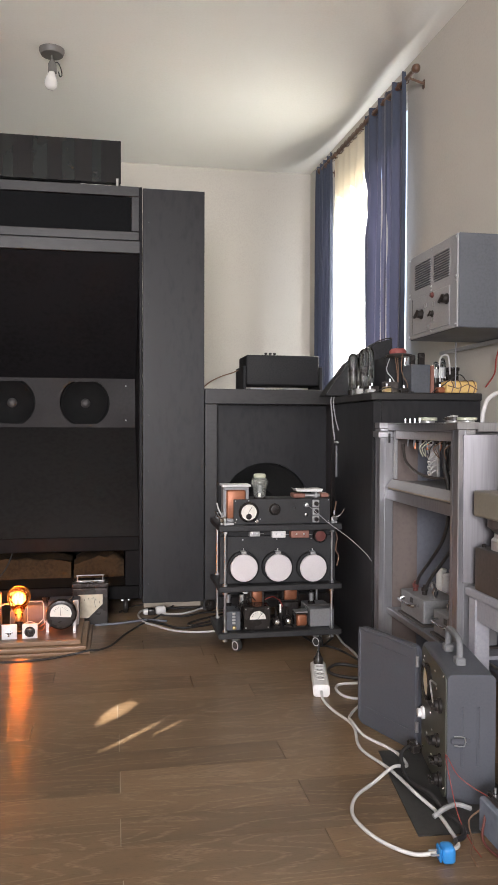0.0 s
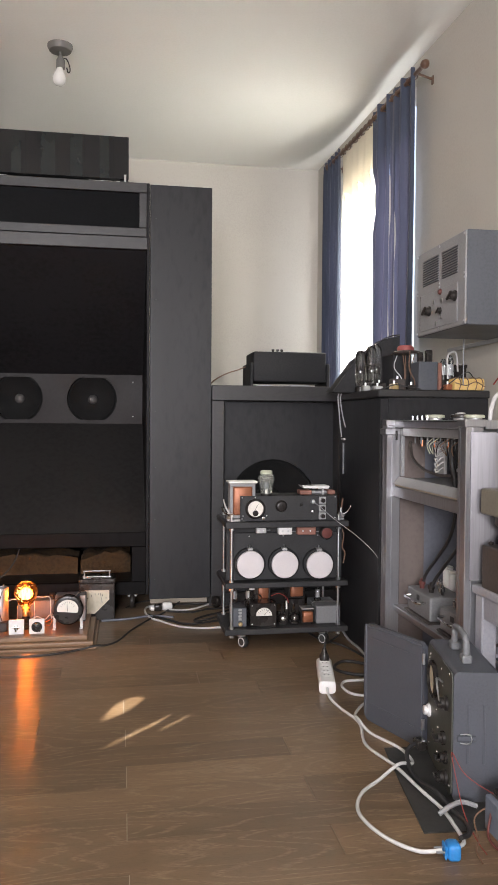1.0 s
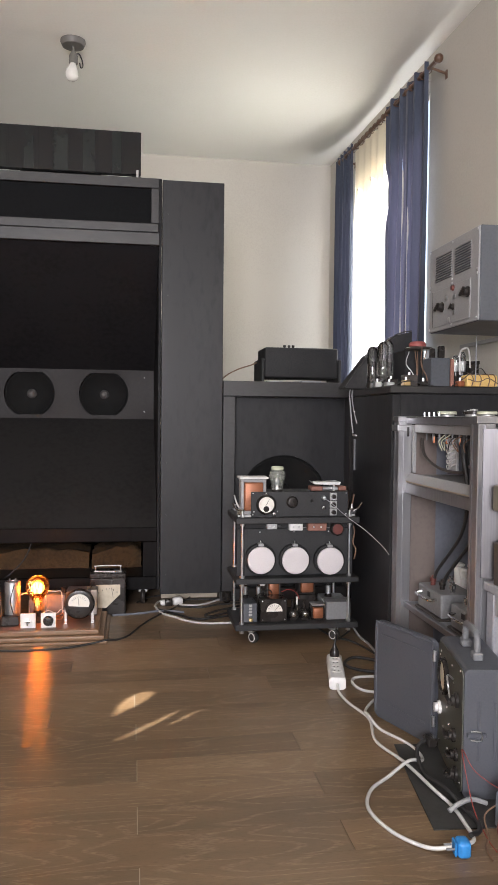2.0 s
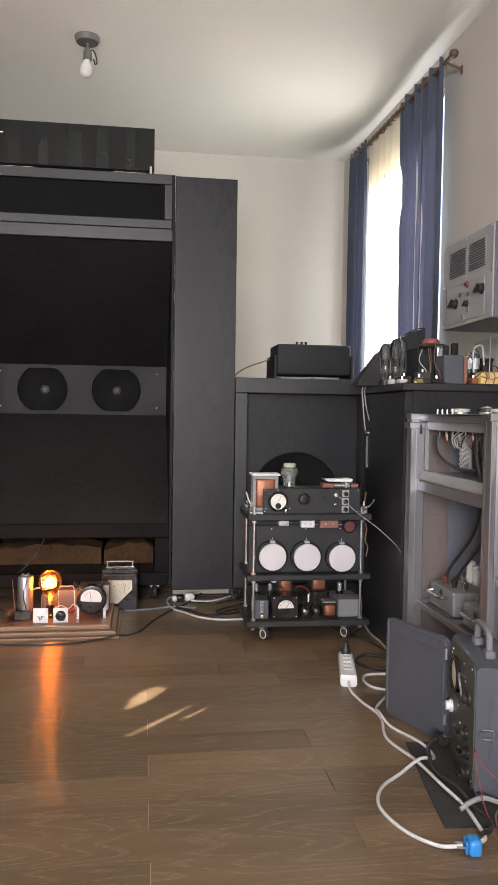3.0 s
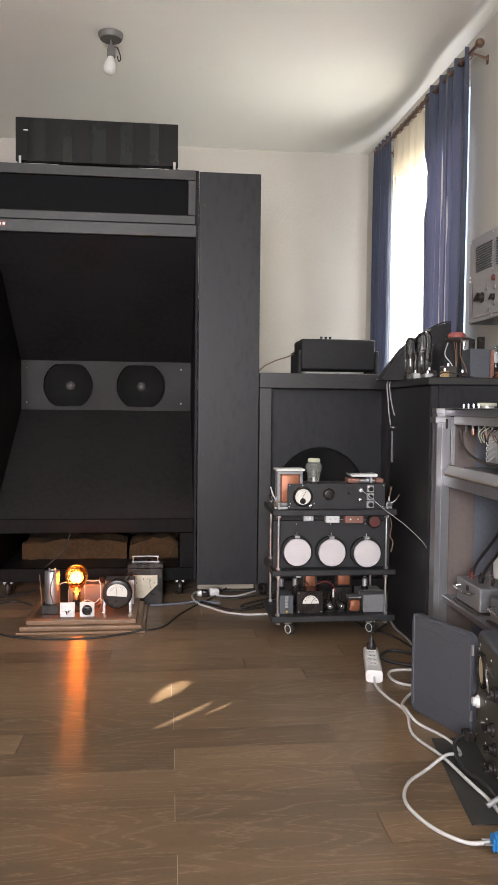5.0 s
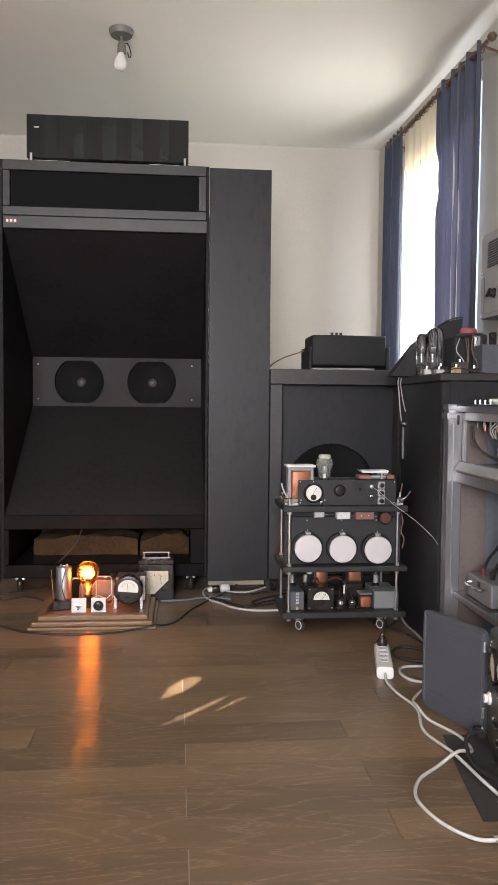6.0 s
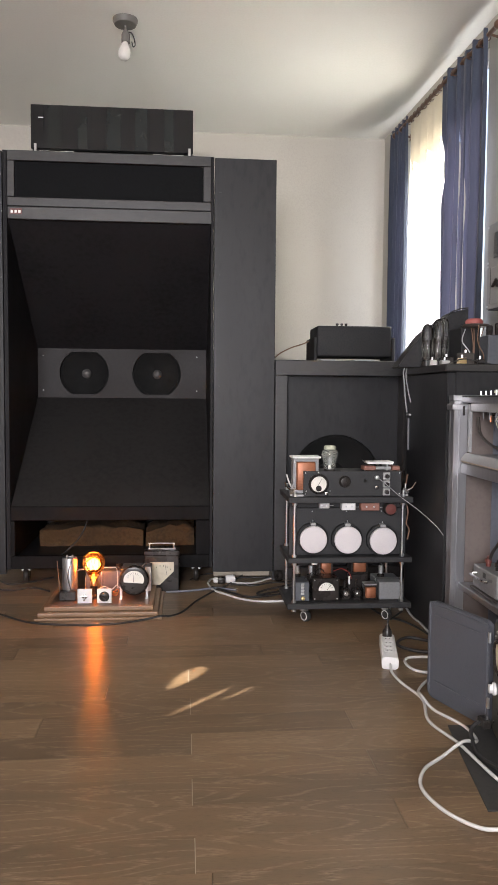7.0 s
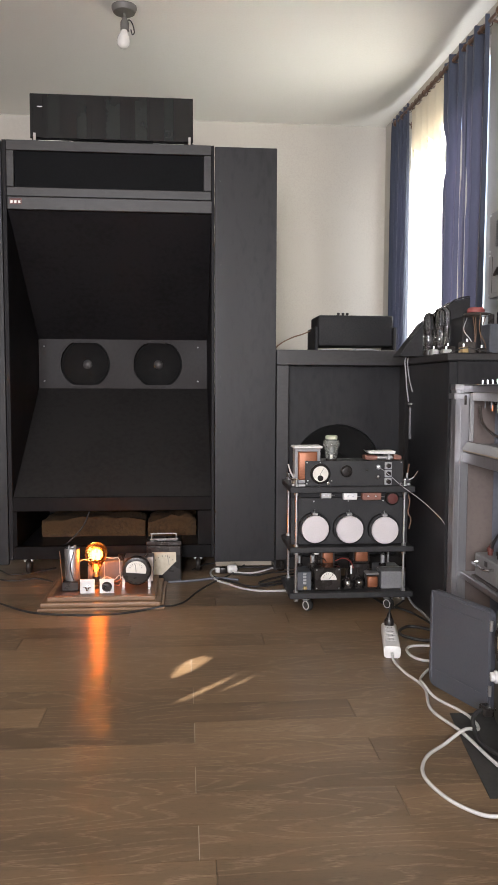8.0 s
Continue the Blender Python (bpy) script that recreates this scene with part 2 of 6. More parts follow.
    # brushed along x, so gloss spreads across the grain
    across = N.new("ShaderNodeCombineXYZ")
    across.inputs[1].default_value = 1.0
    L.new(across.outputs[0], bsdf.inputs["Tangent"])
    bsdf.inputs["Anisotropic"].default_value = 0.8
    bsdf.inputs["Specular IOR Level"].default_value = 0.85
    bp = N.new("ShaderNodeBump")
    bp.inputs["Strength"].default_value, bp.inputs["Distance"].default_value = 0.35, 0.0006
    L.new(streak, bp.inputs["Height"])
    L.new(bp.outputs[0], bsdf.inputs["Normal"])
    return mat


PLASTER = surface("plaster", (0.445, 0.418, 0.370), (0.490, 0.463, 0.410), 0.85, scale=2.5, grain=120, bump=0.15, bump_mm=0.6)
CEILING = surface("ceiling_paint", (0.77, 0.762, 0.705), (0.805, 0.797, 0.745), 0.85, scale=2, grain=90, bump=0.1, bump_mm=0.5)
OAK = oak("brushed_oak")
PALE_DUST = surface("pale_joint_dust", (0.32, 0.29, 0.24), (0.42, 0.385, 0.32), 0.9, scale=30)
DULL_COPPER = surface("dull_copper_sheet", (0.13, 0.085, 0.065), (0.19, 0.125, 0.095), 0.36, metal=0.6, scale=9, grain=90, wear=(0.10, 0.05, 0.035), wear_amount=0.6)
# Horn paint made paler: light falling on the lower flare is in its colour.
LOWER_FLARE = surface("lit_flare_paint", (0.0150, 0.0140, 0.0138), (0.0260, 0.0245, 0.0240), 0.5, scale=2.5, grain=40, bump=0.2, wear=(0.045, 0.042, 0.040), wear_amount=0.3, spec=0.2)
SPEAKER_FRONT = surface("dull_black_front", (0.0055, 0.0050, 0.0052), (0.0100, 0.0094, 0.0096), 0.55, scale=3, grain=45, stretch=(1, 1, 0.35), bump=0.25, wear=(0.025, 0.024, 0.025), wear_amount=0.25, spec=0.06)
UNDERLAY = surface("underlay", (0.050, 0.036, 0.024), (0.075, 0.055, 0.036), 0.9)
BLACK_PAINT = surface("black_paint", (0.012, 0.012, 0.0135), (0.022, 0.022, 0.024), 0.42, scale=3, grain=45, stretch=(1, 1, 0.35),
                      bump=0.25, bump_mm=0.5, wear=(0.05, 0.05, 0.052), wear_amount=0.35, spec=0.28)
BLACK_EDGE = surface("rubbed_black_paint", (0.0145, 0.014, 0.0142), (0.026, 0.025, 0.025), 0.42, scale=5, grain=70, stretch=(0.4, 1, 1),
                     bump=0.2, wear=(0.085, 0.08, 0.078), wear_amount=0.4)
BAFFLE = surface("baffle_paint", (0.0125, 0.0105, 0.0105), (0.0185, 0.0155, 0.0155), 0.55, scale=4, grain=60, bump=0.2, spec=0.25)
BLACK_MATT = surface("matt_black", (0.014, 0.014, 0.015), (0.024, 0.024, 0.025), 0.65, scale=8, grain=120, spec=0.3)
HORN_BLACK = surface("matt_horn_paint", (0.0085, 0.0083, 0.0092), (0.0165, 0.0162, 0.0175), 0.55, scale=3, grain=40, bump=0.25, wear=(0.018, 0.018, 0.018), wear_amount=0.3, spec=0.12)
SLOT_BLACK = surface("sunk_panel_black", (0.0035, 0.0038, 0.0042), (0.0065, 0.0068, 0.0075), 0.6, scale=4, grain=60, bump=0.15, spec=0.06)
CONE = surface("paper_cone", (0.010, 0.010, 0.0105), (0.016, 0.016, 0.016), 0.8, scale=20, grain=200, spec=0.15)
DUST_CAP = surface("dust_cap", (0.07, 0.066, 0.066), (0.11, 0.105, 0.10), 0.45, scale=30)
GLOSS_BLACK = surface("gloss_black", (0.006, 0.006, 0.007), (0.010, 0.010, 0.011), 0.07, rough_var=0.03, scale=2, grain=10, bump=0.02)
GLOSS_GREEN = surface("dark_green_gloss", (0.0085, 0.0105, 0.0100), (0.013, 0.0160, 0.0155), 0.16, rough_var=0.05, scale=3, grain=20, bump=0.03)
BAKELITE = surface("bakelite", (0.014, 0.012, 0.011), (0.026, 0.022, 0.020), 0.28, scale=15, grain=150, bump=0.08, spec=0.35)
CRACKLE = surface("crackle_black", (0.018, 0.018, 0.019), (0.035, 0.035, 0.036), 0.5, scale=20, grain=260, bump=0.5, bump_mm=0.4, spec=0.3)
STEEL = surface("zinc_steel", (0.50, 0.51, 0.52), (0.64, 0.65, 0.66), 0.32, metal=1, scale=12, grain=150, bump=0.1)
CHROME = surface("chrome", (0.72, 0.72, 0.73), (0.80, 0.80, 0.81), 0.12, metal=1, rough_var=0.05, scale=10, bump=0.02)
ALU = surface("aluminium", (0.31, 0.31, 0.325), (0.40, 0.40, 0.415), 0.38, metal=0.9, scale=8, grain=300, stretch=(1, 1, 0.05), bump=0.15,
              wear=(0.40, 0.39, 0.39), wear_amount=0.4)
SHEET_METAL = surface("brushed_sheet", (0.085, 0.081, 0.085), (0.110, 0.106, 0.110), 0.40, metal=1, scale=3, grain=200, stretch=(1, 1, 0.03), bump=0.04, rough_var=0.05)
GREY_PAINT = surface("grey_enamel", (0.060, 0.064, 0.077), (0.078, 0.083, 0.098), 0.42, scale=6, grain=180, bump=0.25, bump_mm=0.3,
                     wear=(0.13, 0.135, 0.145), wear_amount=0.25)
DEVICE_GREY = surface("grey_device_paint", (0.15, 0.15, 0.155), (0.20, 0.20, 0.205), 0.45, scale=9, grain=120, bump=0.15, wear=(0.10, 0.10, 0.10), wear_amount=0.4)
LIGHT_GREY = surface("light_grey_enamel", (0.25, 0.25, 0.255), (0.31, 0.31, 0.315), 0.4, scale=7, grain=150, bump=0.15,
                     wear=(0.24, 0.24, 0.23), wear_amount=0.4)
PALE_GREY = surface("pale_table_paint", (0.24, 0.24, 0.27), (0.30, 0.30, 0.33), 0.45, scale=5, grain=90, wear=(0.25, 0.25, 0.27), wear_amount=0.4)
DARK_GREY = surface("dark_grey_enamel", (0.066, 0.073, 0.084), (0.088, 0.095, 0.108), 0.45, scale=5, grain=120, bump=0.15)
OLIVE = surface("olive_panel", (0.050, 0.052, 0.040), (0.075, 0.076, 0.060), 0.45, scale=8, grain=160, bump=0.2, wear=(0.2, 0.2, 0.18), wear_amount=0.35)
BROWN_METAL = surface("brown_enamel", (0.15, 0.135, 0.105), (0.19, 0.17, 0.135), 0.45, scale=7, grain=120, wear=(0.3, 0.28, 0.25), wear_amount=0.3)
DARK_BROWN = surface("dark_brown_case", (0.035, 0.030, 0.026), (0.060, 0.050, 0.044), 0.45, scale=9, grain=90)
PANEL_BROWN = surface("brown_board", (0.14, 0.112, 0.10), (0.18, 0.145, 0.13), 0.7, scale=4, grain=60)
PANEL_BLUE = surface("blue_grey_board", (0.13, 0.14, 0.175), (0.17, 0.18, 0.215), 0.6, scale=4, grain=60)
COPPER = surface("copper_wire", (0.36, 0.125, 0.06), (0.48, 0.19, 0.095), 0.4, metal=0.5, scale=20, grain=500, stretch=(0.1, 0.1, 1), bump=0.5)
WINDING = surface("varnished_winding", (0.20, 0.065, 0.030), (0.32, 0.12, 0.058), 0.4, metal=0.35, scale=20, grain=500, stretch=(0.1, 0.1, 1), bump=0.5)
DARK_COPPER = surface("lacquered_copper", (0.28, 0.085, 0.04), (0.42, 0.15, 0.07), 0.35, metal=0.5, scale=20, grain=500, stretch=(0.1, 0.1, 1), bump=0.5)
BRASS = surface("brass", (0.62, 0.45, 0.20), (0.74, 0.56, 0.28), 0.3, metal=1, scale=15)
WHITE_DISC = surface("white_disc", (0.60, 0.555, 0.565), (0.67, 0.63, 0.64), 0.5, scale=14, grain=200, bump=0.1)
WHITE_PLASTIC = surface("white_plastic", (0.72, 0.71, 0.70), (0.78, 0.77, 0.76), 0.35, scale=12, grain=100, bump=0.05)
CORD_WHITE = surface("white_cord", (0.50, 0.485, 0.475), (0.58, 0.57, 0.56), 0.45, scale=20)
CORD_BLACK = surface("black_cord", (0.012, 0.012, 0.013), (0.024, 0.023, 0.023), 0.5, scale=20)
CORD_GREY = surface("grey_cord", (0.32, 0.32, 0.33), (0.42, 0.42, 0.43), 0.45, scale=20)
CORD_RED = surface("red_cord", (0.22, 0.03, 0.025), (0.30, 0.045, 0.035), 0.45, scale=20)
CORD_BROWN = surface("brown_cord", (0.13, 0.075, 0.050), (0.19, 0.11, 0.07), 0.5, scale=20)
DIAL = surface("dial_paper", (0.72, 0.69, 0.62), (0.80, 0.77, 0.70), 0.6, scale=10, grain=80, bump=0.03)
DIAL_OLD = surface("aged_dial", (0.60, 0.53, 0.40), (0.70, 0.63, 0.50), 0.6, scale=14, grain=80, bump=0.03)
INK = surface("ink", (0.02, 0.02, 0.02), (0.03, 0.03, 0.03), 0.6)
# Red dulled in the colour to stand for haze before the coil.
RED_HAZED = surface("hazed_red", (0.26, 0.06, 0.055), (0.34, 0.09, 0.08), 0.5, scale=10)
HANDLE_GREY = surface("cast_grey", (0.13, 0.135, 0.145), (0.18, 0.185, 0.195), 0.4, scale=12, grain=120, wear=(0.26, 0.26, 0.26), wear_amount=0.4)
DARK_RED = surface("dark_red_case", (0.085, 0.024, 0.021), (0.125, 0.036, 0.030), 0.35, scale=10)
RED_BROWN = surface("red_brown_case", (0.20, 0.085, 0.062), (0.27, 0.125, 0.092), 0.5, scale=10)
BLUE_PLASTIC = surface("blue_plastic", (0.02, 0.17, 0.46), (0.03, 0.22, 0.55), 0.35, scale=12)
BLUE_GREY = surface("blue_grey_case", (0.105, 0.125, 0.165), (0.145, 0.165, 0.205), 0.6, scale=9, grain=60, bump=0.4, wear=(0.32, 0.33, 0.35), wear_amount=0.5)
YELLOW_CLOTH = surface("yellow_wrap", (0.62, 0.40, 0.12), (0.74, 0.50, 0.18), 0.6, scale=15, grain=120, bump=0.4)
# Far darker than wool itself: the compartment's shade is put into the colour.
WOOL = surface("shaded_wool", (0.034, 0.018, 0.007), (0.078, 0.043, 0.016), 0.95, scale=10, grain=60, bump=0.9, bump_mm=6)
BEECH = surface("oiled_wood", (0.145, 0.080, 0.044), (0.235, 0.140, 0.080), 0.38, scale=4, grain=30, stretch=(0.15, 2.2, 2.2), bump=0.2)
PALE_WOOD = surface("pale_batten", (0.40, 0.34, 0.26), (0.48, 0.42, 0.33), 0.7, scale=4, grain=40, stretch=(0.2, 2, 2))
PAPER = surface("white_paper", (0.74, 0.73, 0.70), (0.80, 0.79, 0.76), 0.8, scale=8)
RUBBER = surface("rubber_sheet", (0.020, 0.020, 0.019), (0.036, 0.035, 0.033), 0.6, scale=9, grain=80, bump=0.3)
TIN = surface("dull_tin", (0.42, 0.42, 0.42), (0.52, 0.52, 0.52), 0.4, metal=0.7, scale=14, grain=90, wear=(0.22, 0.2, 0.18), wear_amount=0.5)
CAP_PALE = surface("pale_green_cap", (0.40, 0.41, 0.31), (0.48, 0.49, 0.38), 0.45, scale=10)
WALNUT_ROD = surface("dark_rod", (0.075, 0.040, 0.025), (0.12, 0.065, 0.04), 0.35, scale=10)
ROSE_GREY = surface("rose_plastic", (0.11, 0.105, 0.097), (0.14, 0.134, 0.122), 0.45)
BLUE_CLOTH = cloth("blue_curtain_cloth", (0.038, 0.048, 0.074), (0.054, 0.066, 0.096), 0.10, tint=(0.066, 0.062, 0.108))
SHEER = cloth("cream_sheer_cloth", (0.80, 0.76, 0.66), (0.85, 0.81, 0.72), 0.62, 0.04, 700)
VALANCE = cloth("cream_frill_cloth", (0.62, 0.55, 0.42), (0.70, 0.63, 0.50), 0.45, 0.0, 700)
DUSTY = dusty_glass("dusty_glass")
CLEAR = glass("clear_glass", (0.97, 0.98, 0.97))
AMBER = glass("amber_glass", (1.0, 0.66, 0.32), 0.02)
film = AMBER.node_tree.nodes.new("ShaderNodeBsdfTranslucent")
film.inputs[0].default_value = (1.0, 0.72, 0.45, 1)
blend = AMBER.node_tree.nodes.new("ShaderNodeMixShader")
blend.inputs[0].default_value = 0.0015
AMBER.node_tree.links.new(AMBER.node_tree.nodes["Principled BSDF"].outputs[0], blend.inputs[1])
AMBER.node_tree.links.new(film.outputs[0], blend.inputs[2])
AMBER.node_tree.links.new(blend.outputs[0], AMBER.node_tree.nodes["Material Output"].inputs["Surface"])
OPAL = surface("opal_glass", (0.60, 0.59, 0.56), (0.66, 0.65, 0.61), 0.25, scale=8, bump=0.02)
FILAMENT = glow("hot_filament", (1.0, 0.36, 0.07), 16.0)

# ---------------------------------------------------------------- the room
CEIL = 2.70
BACK, FRONT, LEFT = 5.13, -3.0, -3.1


def structure(name, bm, material, label, category):
    return tagged(part(name, bm, material), label, category, kind="structure")


structure("ceiling", prism([(LEFT - 0.2, FRONT - 0.2), (1.78, FRONT - 0.2), (1.435, BACK + 0.2), (LEFT - 0.2, BACK + 0.2)], CEIL, CEIL + 0.2, "z"), CEILING, "plain cream painted ceiling of the workshop room", "ceiling")
structure("wall_back", box(LEFT - 0.2, 1.95, BACK, BACK + 0.2, 0, CEIL), PLASTER, "pale cream plastered wall behind the loudspeakers", "wall")
structure("wall_left", box(LEFT - 0.2, LEFT, FRONT, BACK, 0, CEIL), PLASTER, "pale cream plastered side wall", "wall")
W2 = (-1.45, -0.05, 0.75, 2.35)                                    # the rear window's opening
bm = box(LEFT - 0.2, W2[0], FRONT - 0.2, FRONT, 0, CEIL)
box(W2[1], 1.95, FRONT - 0.2, FRONT, 0, CEIL, bm=bm)
box(W2[0], W2[1], FRONT - 0.2, FRONT, 0, W2[2], bm=bm)
box(W2[0], W2[1], FRONT - 0.2, FRONT, W2[3], CEIL, bm=bm)
structure("wall_front", bm, PLASTER, "pale plastered wall with a window opening", "wall")
S0, S1, Z0, Z1 = -1.62, -0.42, 0.85, 2.66                          # the side window's opening, along the window wall
bm = box(0, 0.12, -8.3, S0, 0, CEIL)
box(0, 0.12, S1, 0.0, 0, CEIL, bm=bm)
box(0, 0.12, S0, S1, 0, Z0, bm=bm)
box(0, 0.12, S0, S1, Z1, CEIL, bm=bm)
bm.transform(RIGHT)
structure("wall_right", bm, PLASTER, "pale plastered wall with the curtained window", "wall")

window = thing("window_1", RIGHT @ pose(0, (S0 + S1) / 2, Z0), "white framed window behind a sheer curtain", "window", kind="structure")
for name, a in (("frame_side", (0.07, 0.115, S0, S0 + 0.06, Z0, Z1)), ("frame_side", (0.07, 0.115, S1 - 0.06, S1, Z0, Z1)),
                ("frame_top", (0.07, 0.115, S0 + 0.06, S1 - 0.06, Z1 - 0.06, Z1)), ("frame_bottom", (0.07, 0.115, S0 + 0.06, S1 - 0.06, Z0, Z0 + 0.06)),
                ("window_sill", (-0.04, 0.07, S0 + 0.002, S1 - 0.002, Z0 - 0.03, Z0 - 0.002))):
    bm = box(*a, bevel=0.004)
    bm.transform(RIGHT)
    part(name, bm, WHITE_PLASTIC, window)

# oak boards, laid along x
floor = structure("floor", box(LEFT - 0.1, 1.9, FRONT - 0.1, BACK + 0.1, -0.10, -0.014), UNDERLAY, "dark brown brushed oak plank floor", "floor")
ROW = 0.1255
BOARD = {}


def board_mesh(length):
    key = round(length, 2)
    if key not in BOARD:
        bm = box(-key / 2 + 0.0008, key / 2 - 0.0008, -ROW / 2 + 0.0002, ROW / 2 - 0.0002, -0.0135, 0.0)
        bmesh.ops.recalc_face_normals(bm, faces=bm.faces)
        me = bpy.data.meshes.new("plank")
        bm.to_mesh(me)
        bm.free()
        me.materials.append(OAK)
        BOARD[key] = me
    return BOARD[key]


def lay_floor():
    rng = random.Random(5)
    first = math.floor((FRONT - 1.699) / ROW)
    last = math.ceil((BACK - 1.699) / ROW)
    known = {0: 0.010, 1: 0.480, 2: 0.010, 3: 0.476, 4: 0.008, 5: 0.642, 6: 0.003, 7: 0.48, 8: 0.275, 9: -0.23, 10: 0.40, -1: 0.485, -2: 0.014}
    for row in range(first, last):
        y = 1.699 + (row + 0.5) * ROW
        joint = known.get(row, rng.uniform(-0.5, 0.5))
        ends = [joint]
        while ends[-1] < 1.7:
            ends.append(ends[-1] + rng.choice((1.20, 1.20, 0.90)))
        while ends[0] > LEFT:
            ends.insert(0, ends[0] - rng.choice((1.20, 1.20, 0.90)))
        for a, b in zip(ends, ends[1:]):
            a, b = max(a, LEFT), min(b, 1.72)
            if b - a < 0.03:
                continue
            ob = new("plank", board_mesh(b - a))
            ob.matrix_world = pose((a + b) / 2, y, 0)
            ob.parent = floor
    # pale dust-filled butt joints down the middle of the room
    for row in (-2, 0, 2, 4, 6):
        x = known[row]
        y = 1.699 + row * ROW
        part("joint_filler", box(x - 0.0009, x + 0.0009, y + 0.004, y + ROW - 0.004, -0.012, 0.0004), PALE_DUST, floor)


# ---------------------------------------------------------------- curtains
def drape(s0, s1, z0, z1, folds, depth, x, gather=0.0, edge=None, nz=24, thick=0.0, seed=1, scallop=0.0):
    """A hanging cloth along the window wall; folds deepen downwards. edge(z) shifts the s1 side."""
    rng = random.Random(seed)
    n = folds * 16
    bm = bmesh.new()
    ph = [rng.uniform(-0.6, 0.6) for _ in range(n + 1)]
    grid = []
    for j in range(nz + 1):
        v = j / nz
        z = z1 + (z0 - z1) * v
        row = []
        for i in range(n + 1):
            u = i / n
            end = s1 + (edge(z) if edge else 0.0)
            s = s0 + (end - s0) * u
            s = (s0 + end) / 2 + (s - (s0 + end) / 2) * (1 - gather * math.exp(-v * 9))
            wob = math.sin(2 * math.pi * folds * u + ph[(i // 16) % len(ph)] * v + 0.35 * math.sin(3.1 * v + u * 9))
            row.append(bm.verts.new((x - depth * (0.45 + 0.55 * v) * wob, s + 0.2 * depth * math.cos(4 * math.pi * folds * u), z + 0.004 * wob + scallop * v * math.sin(5.0 * math.pi * u + 0.8))))
        grid.append(row)
    for a, b in zip(grid, grid[1:]):
        for i in range(n):
            bm.faces.new((a[i], a[i + 1], b[i + 1], b[i]))
    if thick:
        bmesh.ops.solidify(bm, geom=list(bm.faces), thickness=thick)
    bm.transform(RIGHT)
    return bm


ROD_Z, ROD_X = 2.565, -0.075
rodm = RIGHT @ pose(ROD_X, -1.0, ROD_Z)
rod = thing("curtain_rod", rodm, "dark turned curtain rod with round end knobs on brackets", "curtain rod")
part("rod", rod_between((0, -0.85, 0), (0, 0.52, 0), 0.011, 12), WALNUT_ROD, rod, local=True, smooth=40)
for s in (-0.87, 0.54):
    part("end_knob", lathe([(0, -0.023), (0.012, -0.020), (0.019, -0.008), (0.021, 0.003), (0.015, 0.017), (0, 0.022)], pose(0, s, 0, 90), 16), WALNUT_ROD, rod, local=True, smooth=50)
for s in (-0.80, 0.47):
    bm = rod_between((0, s, -0.012), (-ROD_X, s, -0.030), 0.006, 8)
    box(-ROD_X - 0.006, -ROD_X - 0.001, s - 0.008, s + 0.008, -0.052, -0.014, bm=bm)
    part("bracket", bm, WALNUT_ROD, rod, local=True)
for i in range(20):
    s = -0.76 + i * 0.062
    part("ring", lathe([(0.014, -0.002), (0.018, -0.002), (0.018, 0.002), (0.014, 0.002), (0.014, -0.002)], pose(0, s, -0.004, 90), 12), WALNUT_ROD, rod, local=True)


def near_edge(z):
    return -0.050 * math.exp(-((z - 2.13) / 0.12) ** 4)


def sheer_edge(z):
    return 0.16 * math.exp(-((z - 2.17) / 0.13) ** 4)


def slit_edge(z):
    return 0.012 - 0.021 * math.exp(-((z - 2.05) / 0.16) ** 4) - 0.014 * max(0.0, min(1.0, (1.55 - z) / 0.2))


def far_slit(z):
    return 0.012 - 0.019 * math.exp(-((z - 1.88) / 0.10) ** 4)


def curtain(name, label, pieces):
    ob = thing(name, RIGHT @ pose(ROD_X, pieces[0][0], 0.05), label, "curtain", "window curtains")
    for s0, s1, folds, depth, gather, edge, seed in pieces:
        part("cloth_panel", drape(s0, s1, 0.06, ROD_Z + 0.03, folds, depth, ROD_X - 0.004, gather, edge, 48, 0.0, seed), BLUE_CLOTH, ob, smooth=80)
    return ob


curtain("curtain", "dark blue curtain drawn to the window's side in deep folds", [(-1.795, -1.560, 2, 0.034, 0.12, far_slit, 3), (-1.560, -1.495, 1, 0.012, 0.0, slit_edge, 6), (-1.495, -1.25, 2, 0.034, 0.06, near_edge, 8)])
curtain("curtain", "dark blue curtain hanging in the corner of the room", [(-0.735, -0.365, 5, 0.028, 0.12, None, 5)])
sheer = thing("sheer_curtain", RIGHT @ pose(ROD_X + 0.03, -1.0, 0.1), "cream sheer curtain glowing with daylight", "curtain")
part("cloth_panel", drape(-0.62, -1.31, 0.10, ROD_Z - 0.005, 10, 0.012, ROD_X + 0.045, 0.0, sheer_edge, 48, 0.0, 11), SHEER, sheer, smooth=80)
part("valance", drape(-1.24, -0.71, 2.27, ROD_Z - 0.01, 5, 0.012, ROD_X + 0.012, 0.0, None, 10, 0.0, 4, 0.035), VALANCE, sheer, "gathered cream frill along the top", smooth=80)


for cx0, cx1, seed in ((-2.05, -1.40, 21), (-0.10, 0.55, 22)):
    bm = drape(cx0, cx1, 0.004, 2.52, 7, 0.03, 0.0, 0.1, None, 16, 0.0, seed)
    bm.transform(pose(0, FRONT + 0.12, 0, 0, 0, -90) @ RIGHT.inverted())
    ob = thing("curtain", pose((cx0 + cx1) / 2, FRONT + 0.12, 0.0), "dark blue curtain beside the rear window", "curtain", "rear curtains")
    part("cloth_panel", bm, BLUE_CLOTH, ob, smooth=80)


# ---------------------------------------------------------------- large cinema loudspeaker
F = 3.766


